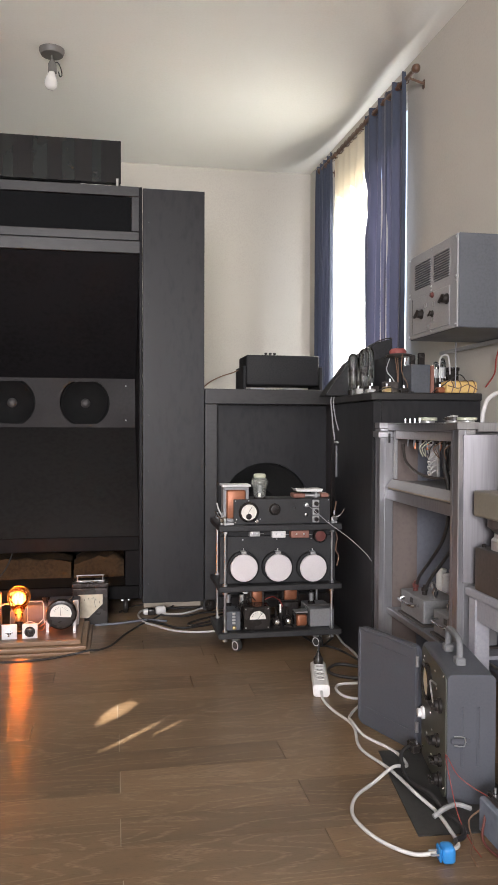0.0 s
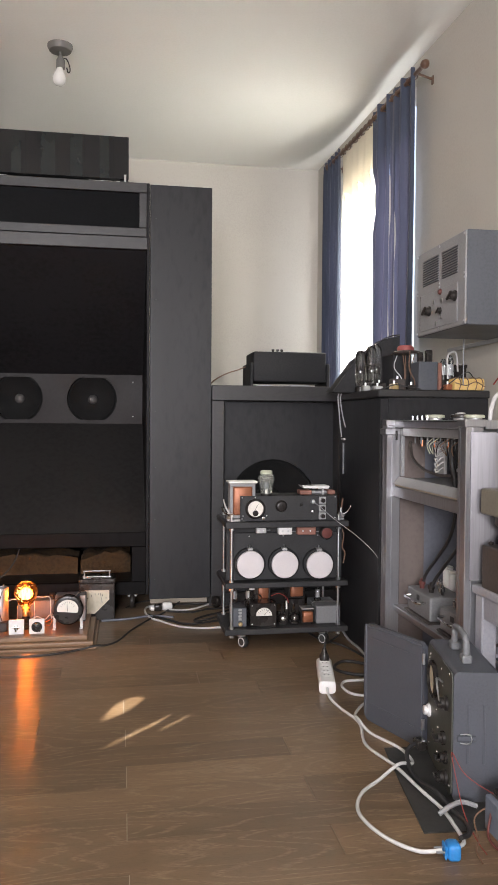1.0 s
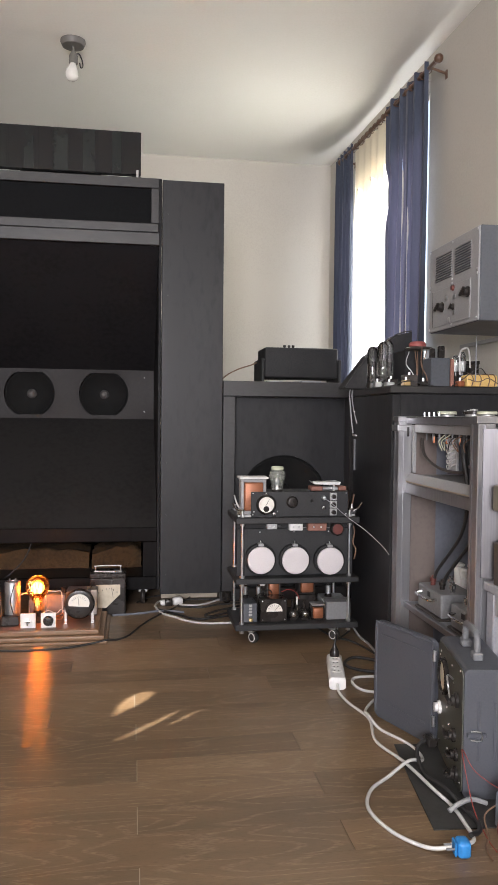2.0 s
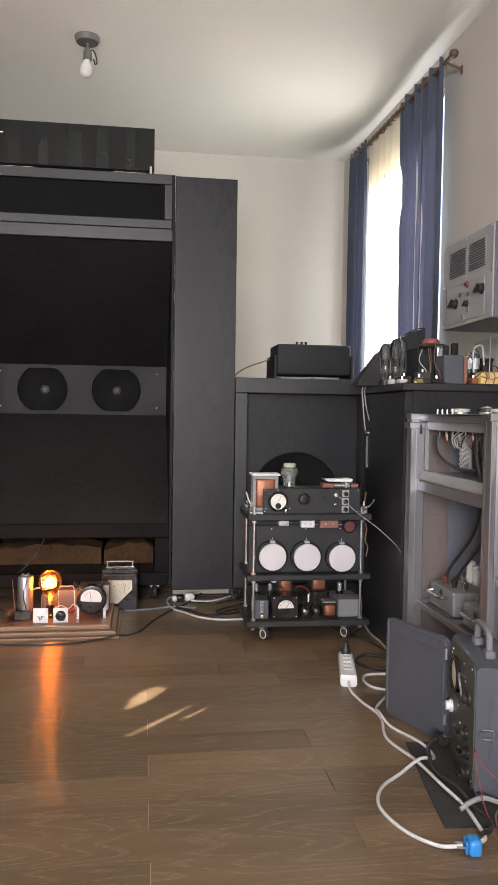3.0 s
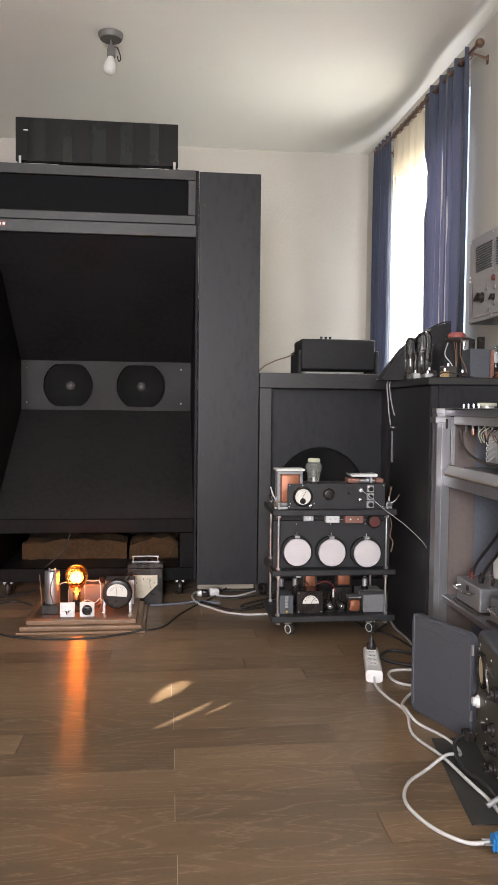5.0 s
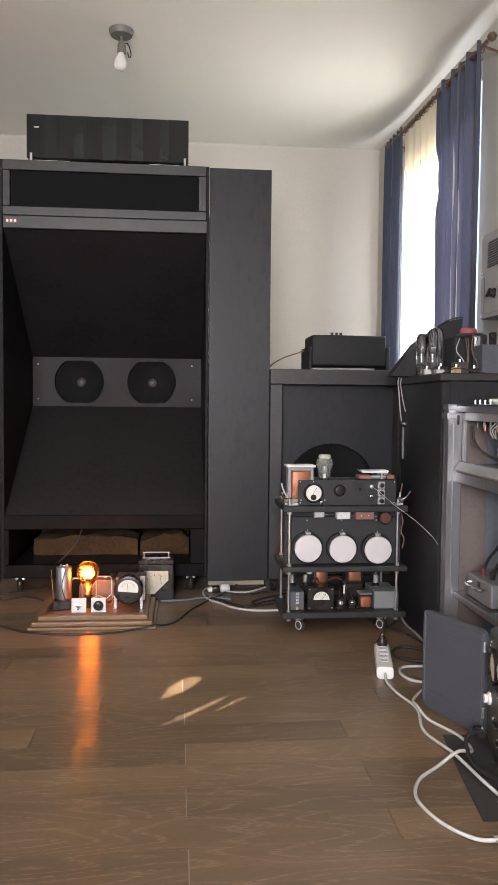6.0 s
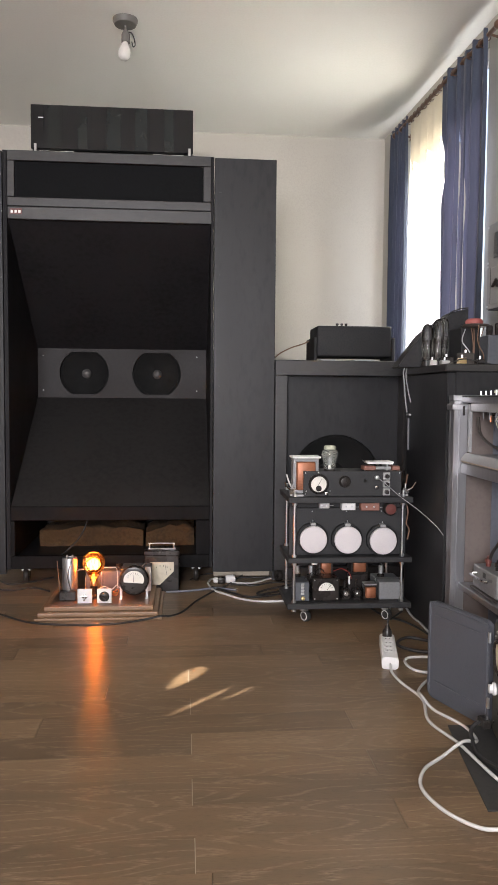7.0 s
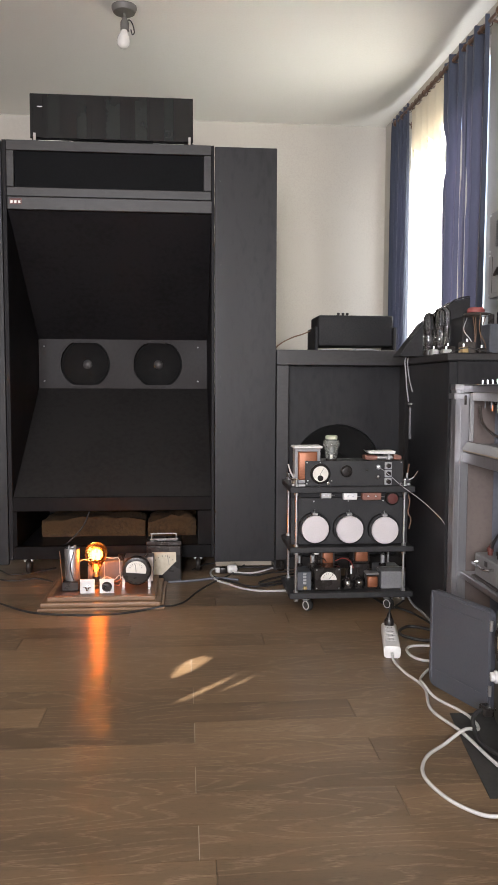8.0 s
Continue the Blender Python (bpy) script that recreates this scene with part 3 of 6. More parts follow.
def screw(parent, x, y, z, r=0.006, material=None):
    part("screw", lathe([(r, 0), (r * 0.9, r * 0.4), (r * 0.4, r * 0.6), (0, r * 0.6)], facing(x, y, z), 10), material or STEEL, parent, smooth=50)


def cinema_speaker():
    sp = thing("cinema_loudspeaker", pose(-0.38, F + 0.5, 0), "tall black painted cinema loudspeaker with a folded bass horn", "loudspeaker")
    x0, x1, m0, m1 = -0.888, 0.126, -0.868, 0.112
    for a, b in ((x0, m0), (m1, x1)):
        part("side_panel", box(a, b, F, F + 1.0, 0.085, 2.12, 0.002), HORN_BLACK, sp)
    part("top_panel", box(m0, m1, F, F + 1.0, 2.072, 2.12, 0.002), BLACK_EDGE, sp)
    part("back_panel", box(m0, m1, F + 0.98, F + 1.0, 0.085, 2.07), BLACK_MATT, sp)
    # slot above the horn
    for a, b in ((m0, -0.833), (0.074, m1)):
        part("slot_stile", box(a, b, F + 0.001, F + 0.02, 1.902, 2.071, 0.002), BLACK_EDGE, sp)
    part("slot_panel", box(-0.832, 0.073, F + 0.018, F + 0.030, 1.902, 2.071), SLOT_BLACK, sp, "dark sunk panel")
    part("slot_rail", box(m0, m1, F - 0.001, F + 0.03, 1.856, 1.900, 0.003), BLACK_EDGE, sp)
    part("horn_lip", box(m0 + 0.003, m1 + 0.004, F - 0.010, F + 0.02, 1.792, 1.853, 0.003), BLACK_EDGE, sp, "rubbed dark grey front lip")
    badge = part("badge", box(-0.852, -0.795, F - 0.013, F - 0.0105, 1.815, 1.842), DARK_RED, sp, "small red badge with pale marks")
    for i in range(3):
        part("badge_mark", box(-0.848 + i * 0.018, -0.837 + i * 0.018, F - 0.0145, F - 0.0132, 1.820, 1.833), PAPER, badge)
    # the horn: two flares that close on the driver baffle
    D = F + 0.72
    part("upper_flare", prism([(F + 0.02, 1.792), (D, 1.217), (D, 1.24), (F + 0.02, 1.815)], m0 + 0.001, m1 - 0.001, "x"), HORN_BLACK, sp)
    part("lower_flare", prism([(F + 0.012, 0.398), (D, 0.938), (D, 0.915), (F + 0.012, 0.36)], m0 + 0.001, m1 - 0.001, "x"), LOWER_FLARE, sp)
    part("lower_lip", box(m0, m1, F - 0.003, F + 0.012, 0.328, 0.400, 0.004), SPEAKER_FRONT, sp)
    mid = -0.386
    for a, b, c in ((m0 + 0.002, mid, -0.600), (mid, m1 - 0.002, -0.180)):
        part("driver_baffle", holed_panel(a, b, 0.935, 1.220, c, 1.078, 0.142, 0.122, D - 0.006, D + 0.012), BAFFLE, sp, "brown-grey board with a driver opening")
        drv = part("driver", lathe([(0.150, -0.010), (0.138, -0.006), (0.128, 0.004), (0.118, -0.006), (0.040, -0.085), (0.0, -0.09)], facing(c, D + 0.02, 1.078), 40), CONE, sp, "dark paper bass cone", smooth=60)
        part("dust_cap", lathe([(0.028, -0.080), (0.022, -0.066), (0.012, -0.058), (0, -0.056)], facing(c, D + 0.02, 1.078), 24), DUST_CAP, drv, smooth=60)
        for sx in (-0.235, 0.235):
            for sz in (-0.10, 0.10):
                if (c < mid) == (sx < 0):
                    screw(sp, c + sx, D - 0.006, 1.078 + sz, 0.0045, TIN)
    # compartment under the horn
    for a, b in ((m0, -0.848), (0.043, m1)):
        part("port_stile", box(a, b, F, F + 0.03, 0.153, 0.326, 0.002), SPEAKER_FRONT, sp)
    part("bottom_rail", box(m0, m1, F, F + 0.03, 0.087, 0.151, 0.003), SPEAKER_FRONT, sp)
    part("bottom_panel", box(m0, m1, F + 0.03, F + 0.98, 0.10, 0.125), BLACK_PAINT, sp)
    # wings
    for a, b in ((x1 + 0.003, 0.435), (-1.20, x0 - 0.003)):
        wing = part("wing", box(a, b, F, F + 0.022, 0.062, 2.115, 0.002), BLACK_PAINT, sp, "flat black painted side wing")
        for z in (0.16, 0.46, 0.72, 1.0, 1.55, 1.95):
            screw(wing, a + 0.028, F, z, 0.0032, BLACK_EDGE)
        part("wing_brace", box(a + 0.05, a + 0.08, F + 0.022, F + 0.40, 0.062, 0.10), BLACK_MATT, sp)
    for x in (x0 + 0.08, x1 - 0.08):
        for y in (F + 0.08, F + 0.9):
            c = part("caster", lathe([(0, -0.012), (0.036, -0.012), (0.040, -0.006), (0.040, 0.006), (0.036, 0.012), (0, 0.012)], pose(x, y, 0.040, 0, 90, 0), 20), BAKELITE, sp, smooth=40)
            part("fork", box(x - 0.024, x + 0.024, y - 0.02, y + 0.02, 0.062, 0.086, 0.003), STEEL, c)


cinema_speaker()


def wool_batt(x0, x1, y0, y1, z0, z1, seed, label):
    bm = box(x0, x1, y0, y1, z0, z1)
    bmesh.ops.subdivide_edges(bm, edges=list(bm.edges), cuts=9, use_grid_fill=True)
    c, h = Vector(((x0 + x1) / 2, (y0 + y1) / 2, (z0 + z1) / 2)), Vector(((x1 - x0) / 2, (y1 - y0) / 2, (z1 - z0) / 2))
    for v in bm.verts:
        d = Vector([(v.co[i] - c[i]) / h[i] for i in range(3)])
        k = 1 - 0.10 * max(0, abs(d.x) - 0.6) - 0.16 * max(0, d.z) * d.x * d.x
        n = noise.noise(v.co * 14 + Vector((seed, 0, 0)))
        v.co.z = z0 + (v.co.z - z0) * k * (1 + 0.34 * n) * (1 - 0.35 * max(0.0, -d.x - 0.55))
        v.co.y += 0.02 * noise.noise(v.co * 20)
    ob = part("insulation_batt", bm, WOOL, smooth=70)
    tagged(ob, label, "insulation", "insulation under the horn")


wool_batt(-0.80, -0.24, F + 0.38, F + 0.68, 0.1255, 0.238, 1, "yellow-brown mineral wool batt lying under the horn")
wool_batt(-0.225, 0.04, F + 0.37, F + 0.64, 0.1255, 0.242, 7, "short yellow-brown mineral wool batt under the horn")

# glossy horn box on top
hb = thing("horn_box", pose(-0.366, F + 0.2, 2.12), "wide glossy black horn box standing on the loudspeaker", "loudspeaker")
part("body", box(-0.755, 0.020, F + 0.034, F + 0.36, 2.138, 2.345, 0.003), BLACK_MATT, hb)
part("front_panel", box(-0.758, 0.023, F + 0.026, F + 0.033, 2.138, 2.347, 0.002), GLOSS_BLACK, hb, "glossy black front sheet")
for i in range(11):
    x = -0.745 + i * 0.0695
    part("front_strip", box(x, x + 0.048 + 0.012 * (i % 3), F + 0.0238 + 0.0006 * (i % 2), F + 0.0258, 2.141, 2.344, 0.0006), (GLOSS_BLACK, GLOSS_GREEN)[i % 2], hb)
part("name_bar", box(-0.722, -0.698, F + 0.0218, F + 0.0236, 2.282, 2.287), STEEL, hb, "small pale bar of writing")
for x in (-0.735, 0.006):
    part("foot_clip", box(x - 0.006, x + 0.006, F + 0.014, F + 0.026, 2.1205, 2.160, 0.001), CHROME, hb, "small bright metal clip")
    part("foot", box(x - 0.02, x + 0.02, F + 0.05, F + 0.30, 2.1205, 2.138), BLACK_MATT, hb)
for a, b in ((-0.715, -0.55), (-0.17, -0.02)):
    tagged(part("paper_sheet", box(a, b, F + 0.012, F + 0.25, 2.1205, 2.1245, 0.0), PAPER), "white paper sheet tucked under the horn box", "paper")


# ---------------------------------------------------------------- bass cabinet beside it
def bass_cabinet():
    y0 = 3.775
    bc = thing("bass_cabinet", pose(0.80, y0 + 0.4, 0), "worn black bass cabinet with a deep round driver opening", "loudspeaker")
    part("top_panel", box(0.439, 1.17, y0, y0 + 0.80, 1.058, 1.135, 0.003), BLACK_EDGE, bc)
    for a, b in ((0.439, 0.503), (1.10, 1.17)):
        part("side_panel", box(a, b, y0, y0 + 0.80, 0.064, 1.0575, 0.003), BLACK_EDGE, bc)
    part("bottom_panel", box(0.4395, 1.1695, y0 + 0.06, y0 + 0.8, 0.0, 0.063), BLACK_EDGE, bc)
    part("back_panel", box(0.503, 1.10, y0 + 0.78, y0 + 0.80, 0.06, 1.057), BLACK_MATT, bc)
    part("baffle", holed_panel(0.503, 1.10, 0.064, 1.057, 0.775, 0.52, 0.235, 1.0, y0 + 0.10, y0 + 0.125), BLACK_PAINT, bc)
    d = part("driver", lathe([(0.24, -0.012), (0.222, 0.0), (0.208, -0.01), (0.08, -0.12), (0, -0.13)], facing(0.775, y0 + 0.13, 0.52), 48), CONE, bc, "large dark paper cone", smooth=60)
    part("dust_cap", lathe([(0.085, -0.12), (0.07, -0.10), (0.04, -0.088), (0, -0.084)], facing(0.775, y0 + 0.13, 0.52), 24), CONE, d, smooth=60)

    c = part("caster", lathe([(0, -0.012), (0.027, -0.012), (0.030, -0.006), (0.030, 0.006), (0.027, 0.012), (0, 0.012)], pose(0.47, y0 + 0.03, 0.030, 0, 90, 25), 22), BAKELITE, bc, smooth=40)
    part("axle", lathe([(0.006, -0.014), (0.006, 0.014)], pose(0.47, y0 + 0.03, 0.030, 0, 90, 25), 10), CHROME, c)


bass_cabinet()

# black box on the bass cabinet
ab = thing("black_amplifier", pose(0.87, 3.98, 1.135), "plain black metal amplifier box raised on side rails", "amplifier")
part("case", box(0.672, 1.068, 3.905, 4.14, 1.162, 1.322, 0.010, 3), BLACK_MATT, ab, smooth=40)
for a, b in ((0.655, 0.671), (1.069, 1.085)):
    part("side_rail", box(a, b, 3.90, 4.15, 1.1355, 1.262, 0.003), BLACK_MATT, ab)
for x in (0.80, 0.825, 0.848):
    part("terminal", lathe([(0.006, 0), (0.006, 0.012), (0.008, 0.013), (0.008, 0.022), (0, 0.024)], pose(x, 4.02, 1.3225), 12), BAKELITE, ab, smooth=40)
for x0, x1 in ((0.70, 0.78), (0.88, 0.99)):
    part("foot_bar", box(x0, x1, 3.95, 4.10, 1.1355, 1.150, 0.002), ALU, ab)
tagged(part("amplifier_cable", sweep([(0.665, 4.05, 1.255), (0.62, 4.06, 1.235), (0.56, 4.05, 1.215), (0.50, 4.06, 1.185), (0.46, 4.10, 1.150), (0.44, 4.2, 1.142)], 0.0035), CORD_BROWN), "thin brown cord running from the black amplifier", "cable")

# ---------------------------------------------------------------- right-hand black cabinet
rc = thing("side_cabinet", pose(1.2, 3.04, 0), "black cabinet against the window wall used as a shelf", "cabinet")
RX, RY0, RY1, RZ = 0.978, 2.785, 3.30, 1.080
part("body", box(RX, 1.42, RY0, RY1, 0.0, RZ - 0.032, 0.004), BLACK_PAINT, rc)
part("top_board", box(RX - 0.012, 1.425, RY0 - 0.012, RY1 + 0.01, RZ - 0.030, RZ, 0.004), BLACK_EDGE, rc, "worn black top board")
part("front_strip", box(RX + 0.03, 1.42, RY0 - 0.008, RY0 - 0.0005, 0.93, RZ - 0.031, 0.002), BLACK_PAINT, rc)
part("catch_bar", box(RX - 0.008, RX - 0.0005, 3.255, 3.268, 0.72, 0.86, 0.002), HANDLE_GREY, rc, "dull metal catch bar")
part("catch_plate", box(RX - 0.010, RX - 0.0005, 3.24, 3.28, 0.872, 0.880, 0.001), TIN, rc)

# ---------------------------------------------------------------- grey instrument on the wall
wb = thing("wall_instrument", pose(1.28, 2.56, 1.276), "grey steel instrument case mounted on the wall", "instrument")
BX, BY0, BY1, BZ0, BZ1 = 1.112, 2.345, 2.765, 1.278, 1.592
part("case", box(BX + 0.006, 1.43, BY0, BY1, BZ0, BZ1, 0.003), DARK_GREY, wb, "dark blue-grey painted case")
front = part("front_panel", box(BX, BX + 0.006, BY0 + 0.002, BY1 - 0.002, BZ0 + 0.002, BZ1 - 0.002, 0.002), LIGHT_GREY, wb, "light grey front with slatted vents")
part("lower_panel", box(BX - 0.004, BX - 0.0005, BY0 + 0.055, BY1 - 0.045, BZ0 + 0.015, BZ0 + 0.150, 0.002), LIGHT_GREY, front)
part("panel_gap", box(BX - 0.002, BX - 0.0003, BY1 - 0.044, BY1 - 0.038, BZ0 + 0.02, BZ0 + 0.15), BLACK_MATT, front)
for y0, y1 in ((BY0 + 0.06, BY0 + 0.185), (BY0 + 0.215, BY0 + 0.355)):
    for i in range(11):
        z = BZ0 + 0.185 + i * 0.0088
        bm = prism([(BX - 0.0055, z), (BX - 0.0003, z + 0.0045), (BX - 0.0003, z)], y0, y1, "y")
        part("vent_slat", bm, LIGHT_GREY, front)
        part("vent_gap", box(BX - 0.0012, BX - 0.0002, y0, y1, z - 0.0035, z - 0.0002), DARK_GREY, front)


def side_knob(parent, x, y, z, r, h, material, flutes=True):
    m = pose(x, y, z, 0, -90, 0)
    k = part("knob", lathe([(r * 1.25, 0), (r * 1.25, h * 0.2), (r, h * 0.3), (r * 0.85, h), (0, h)], m, 18), material, parent, smooth=35)
    if flutes:
        bm = box(-r * 0.28, r * 0.28, -r * 1.35, r * 1.35, h, h * 1.5, r * 0.1)
        bm.transform(m @ pose(0, 0, 0, 0, 0, 35))
        part("grip", bm, material, k)
    return k


side_knob(front, BX - 0.0045, BY0 + 0.070, BZ0 + 0.105, 0.015, 0.018, BAKELITE)
side_knob(front, BX - 0.0045, BY0 + 0.285, BZ0 + 0.083, 0.015, 0.018, BAKELITE)
side_knob(front, BX - 0.0045, BY0 + 0.190, BZ0 + 0.072, 0.010, 0.010, BAKELITE)
side_knob(front, BX - 0.0045, BY0 + 0.190, BZ0 + 0.138, 0.009, 0.008, DARK_RED, False)
for y, z in ((0.18, 0.105), (0.185, 0.050), (0.25, 0.11), (0.225, 0.03)):
    part("switch_plate", box(BX - 0.006, BX - 0.0042, BY0 + y - 0.010, BY0 + y + 0.010, BZ0 + z - 0.008, BZ0 + z + 0.008, 0.001), STEEL, front)
for y in (0.012, 0.21, BY1 - BY0 - 0.012):
    for z in (0.012, 0.158, 0.172, BZ1 - BZ0 - 0.012):
        part("screw", lathe([(0.0045, 0), (0.004, 0.002), (0, 0.003)], pose(BX, BY0 + y, BZ0 + z, 0, -90, 0), 10), STEEL, front)
bk = thing("wall_bracket", pose(1.40, 2.9, 1.24), "thin pale angle iron rail under the wall instrument", "bracket")
part("rail", box(1.398, 1.4025, 2.30, 3.12, 1.2605, 1.2765, 0.0008), LIGHT_GREY, bk)
part("rail_flange", box(1.403, 1.425, 2.30, 3.12, 1.2735, 1.2765, 0.0008), LIGHT_GREY, bk)
part("hanger", rod_between((1.30, 2.75, 1.2775), (1.30, 2.75, 1.10), 0.0025, 8), HANDLE_GREY, bk)

# ---------------------------------------------------------------- equipment trolley
def knob(parent, x, y, z, r, h, material, name="knob"):
    return part(name, lathe([(r * 1.15, 0), (r * 1.15, h * 0.2), (r, h * 0.35), (r * 0.88, h * 0.95), (r * 0.7, h), (0, h)], facing(x, y, z), 18), material, parent, smooth=35)


def coil(ob, x0, x1, y0, y1, z0, z1, wire, frame_mat, name="coil"):
    """A transformer: an iron frame round a copper winding."""
    t = min(x1 - x0, z1 - z0) * 0.13
    c = part(name, box(x0 + t, x1 - t, y0 + 0.002, y1 - 0.002, z0 + t, z1 - t, 0.006, 2), wire, ob, "copper wire winding", smooth=50)
    part("core", box(x0, x1, y0 + 0.012, y1 - 0.012, z1 - t, z1, 0.002), frame_mat, c)
    part("core", box(x0, x1, y0 + 0.012, y1 - 0.012, z0, z0 + t, 0.002), frame_mat, c)
    for a, b in ((x0, x0 + t), (x1 - t, x1)):
        part("core", box(a, b, y0 + 0.012, y1 - 0.012, z0 + t, z1 - t, 0.002), frame_mat, c)
    return c


def meter_face(parent, x, y, z, r, dial=DIAL, angle=-25):
    """A round panel meter: bezel, pale dial, needle and the lower cover."""
    b = part("meter", lathe([(0, 0.0), (r * 1.28, 0.0), (r * 1.28, 0.006), (r * 1.12, 0.014), (r, 0.014), (r, 0.008), (0, 0.008)], facing(x, y, z), 32), BAKELITE, parent, "round panel meter", smooth=30)
    part("dial", lathe([(0, 0.0086), (r * 0.99, 0.0086), (r * 0.99, 0.0080)], facing(x, y, z), 28), dial, b)
    bm = box(-0.0007, 0.0007, -r * 0.2, r * 0.78, 0.0090, 0.0098)
    bm.transform(facing(x, y, z) @ pose(0, 0, 0, 0, 0, angle))
    part("needle", bm, INK, b)
    part("cover", lathe([(r * 0.38, 0.0088), (r * 0.34, 0.013), (0, 0.014)], facing(x, y, z - r * 0.55), 18), BAKELITE, b, smooth=40)
    return b


def trolley():
    tr = thing("equipment_trolley", pose(0.675, 3.2, 0), "black three-shelf equipment trolley on casters", "trolley")
    X0, X1, Y0, Y1 = 0.414, 0.938, 3.048, 3.335
    for z0, z1 in ((0.068, 0.092), (0.262, 0.285), (0.512, 0.538)):
        part("shelf", box(X0, X1, Y0, Y1, z0, z1, 0.003), CRACKLE, tr)
    for x in (0.442, 0.898):
        for y in (Y0 + 0.016, Y1 - 0.03):
            post = part("post", rod_between((x, y, 0.058), (x, y, 0.565), 0.0055, 12), STEEL, tr, "threaded zinc rod", smooth=40)
            for z in (0.056, 0.093, 0.252, 0.2855, 0.502, 0.539):
                part("nut", lathe([(0, 0), (0.0105, 0), (0.0105, 0.009), (0, 0.009)], pose(x, y, z), 6), STEEL, post)
    for x in (0.492, 0.842):
        for y in (3.11, 3.32):
            c = part("caster", lathe([(0, -0.011), (0.022, -0.011), (0.025, -0.006), (0.025, 0.006), (0.022, 0.011), (0, 0.011)], pose(x + 0.008, y, 0.025, 0, 90, 35), 22), RUBBER, tr, smooth=40)
            part("rim", lathe([(0.0155, -0.0125), (0.0190, -0.0120), (0.0190, 0.0120), (0.0155, 0.0125), (0.0155, -0.0125)], pose(x + 0.008, y, 0.025, 0, 90, 35), 20), WHITE_PLASTIC, c, smooth=40)
            part("fork", box(x - 0.018, x + 0.012, y - 0.016, y + 0.016, 0.047, 0.0675, 0.004), STEEL, c)
            for dx in (-0.006, 0.006):
                part("bolt", lathe([(0.003, 0), (0.003, 0.006), (0, 0.006)], pose(x + dx, Y0 - 0.001, 0.064), 8), STEEL, c)
    # back board of the middle shelf with three drums
    part("panel", box(0.425, 0.925, 3.105, 3.118, 0.2855, 0.485, 0.002), CRACKLE, tr)
    part("panel_rail", box(0.425, 0.925, 3.10, 3.13, 0.487, 0.511, 0.001), BLACK_MATT, tr)
    for x, z in ((0.522, 0.358), (0.668, 0.355), (0.818, 0.350)):
        d = part("drum", lathe([(0.0, 0.0), (0.066, 0.0), (0.066, 0.024), (0.060, 0.028), (0.058, 0.028), (0.058, 0.020), (0, 0.020)], facing(x, 3.105, z), 40), BLACK_MATT, tr, "black drum with a white front disc", smooth=30)
        part("disc", lathe([(0.0, 0.028), (0.0545, 0.028), (0.057, 0.032), (0.057, 0.042), (0.0545, 0.0445), (0.0, 0.0450)], facing(x, 3.105, z), 44), WHITE_DISC, d, "round white disc", smooth=30)
        part("disc_clip", box(x - 0.011, x + 0.011, 3.068, 3.102, z + 0.058, z + 0.069, 0.002), TIN, d)
        part("disc_pin", rod_between((x, 3.085, z + 0.066), (x, 3.085, z + 0.080), 0.0022, 8), STEEL, d)
        screw(tr, x, 3.105, 0.470, 0.003)
    return tr


tr = trolley()

ra = thing("meter_amplifier", pose(0.68, 3.15, 0.538), "black panel amplifier with a round meter on the trolley", "amplifier")
part("front_panel", box(0.478, 0.892, 3.072, 3.078, 0.5385, 0.643, 0.001), CRACKLE, ra)
part("chassis", box(0.49, 0.885, 3.078, 3.27, 0.5385, 0.637, 0.003), BLACK_MATT, ra)
meter_face(ra, 0.541, 3.072, 0.590, 0.033, DIAL, -30)
knob(ra, 0.651, 3.072, 0.600, 0.022, 0.018, BAKELITE)
knob(ra, 0.784, 3.072, 0.576, 0.008, 0.014, CHROME, "button")
knob(ra, 0.575, 3.072, 0.551, 0.008, 0.012, CHROME, "button")
knob(ra, 0.738, 3.072, 0.604, 0.005, 0.010, BAKELITE, "switch")
knob(ra, 0.786, 3.072, 0.617, 0.009, 0.016, STEEL, "socket")
for z in (0.557, 0.590, 0.623):
    k = part("dial_switch", box(0.812, 0.842, 3.062, 3.0718, z - 0.015, z + 0.015, 0.002), TIN, ra)
    part("dial_knob", lathe([(0.010, 0), (0.009, 0.012), (0, 0.013)], facing(0.827, 3.062, z), 14), BAKELITE, k, smooth=40)
for x, z in ((0.486, 0.548), (0.541, 0.637), (0.49, 0.56), (0.59, 0.56), (0.884, 0.548), (0.884, 0.636), (0.486, 0.636)):
    screw(ra, x, 3.072, z, 0.0028)
tagged(part("signal_cable", sweep([(0.786, 3.056, 0.617), (0.81, 3.03, 0.598), (0.86, 2.98, 0.55), (0.92, 2.9, 0.50), (0.965, 2.83, 0.450), (0.976, 2.785, 0.425)], 0.0014, 6), CORD_GREY), "thin grey cord from the meter amplifier to the rack", "cable")

tb = thing("radio_tube", pose(0.602, 3.15, 0.637) @ Matrix.Diagonal((1.08, 1.08, 0.88, 1)), "clear glass radio tube with a pale green cap", "radio tube")
o = part("glass", shell([(0.020, 0.0), (0.024, 0.012), (0.027, 0.045), (0.033, 0.066), (0.034, 0.078), (0.029, 0.092), (0.022, 0.098)], pose(0, 0, 0.006), 28), DUSTY, tb, local=True, smooth=60)
o.visible_shadow = False
part("cap", lathe([(0, 0.0), (0.021, 0.0), (0.024, 0.003), (0.024, 0.013), (0.020, 0.018), (0, 0.019)], pose(0, 0, 0.104), 24), CAP_PALE, tb, local=True, smooth=40)
part("base", lathe([(0, 0), (0.022, 0), (0.022, 0.008), (0, 0.010)], pose(0, 0, 0.0005), 20), BAKELITE, tb, local=True, smooth=40)
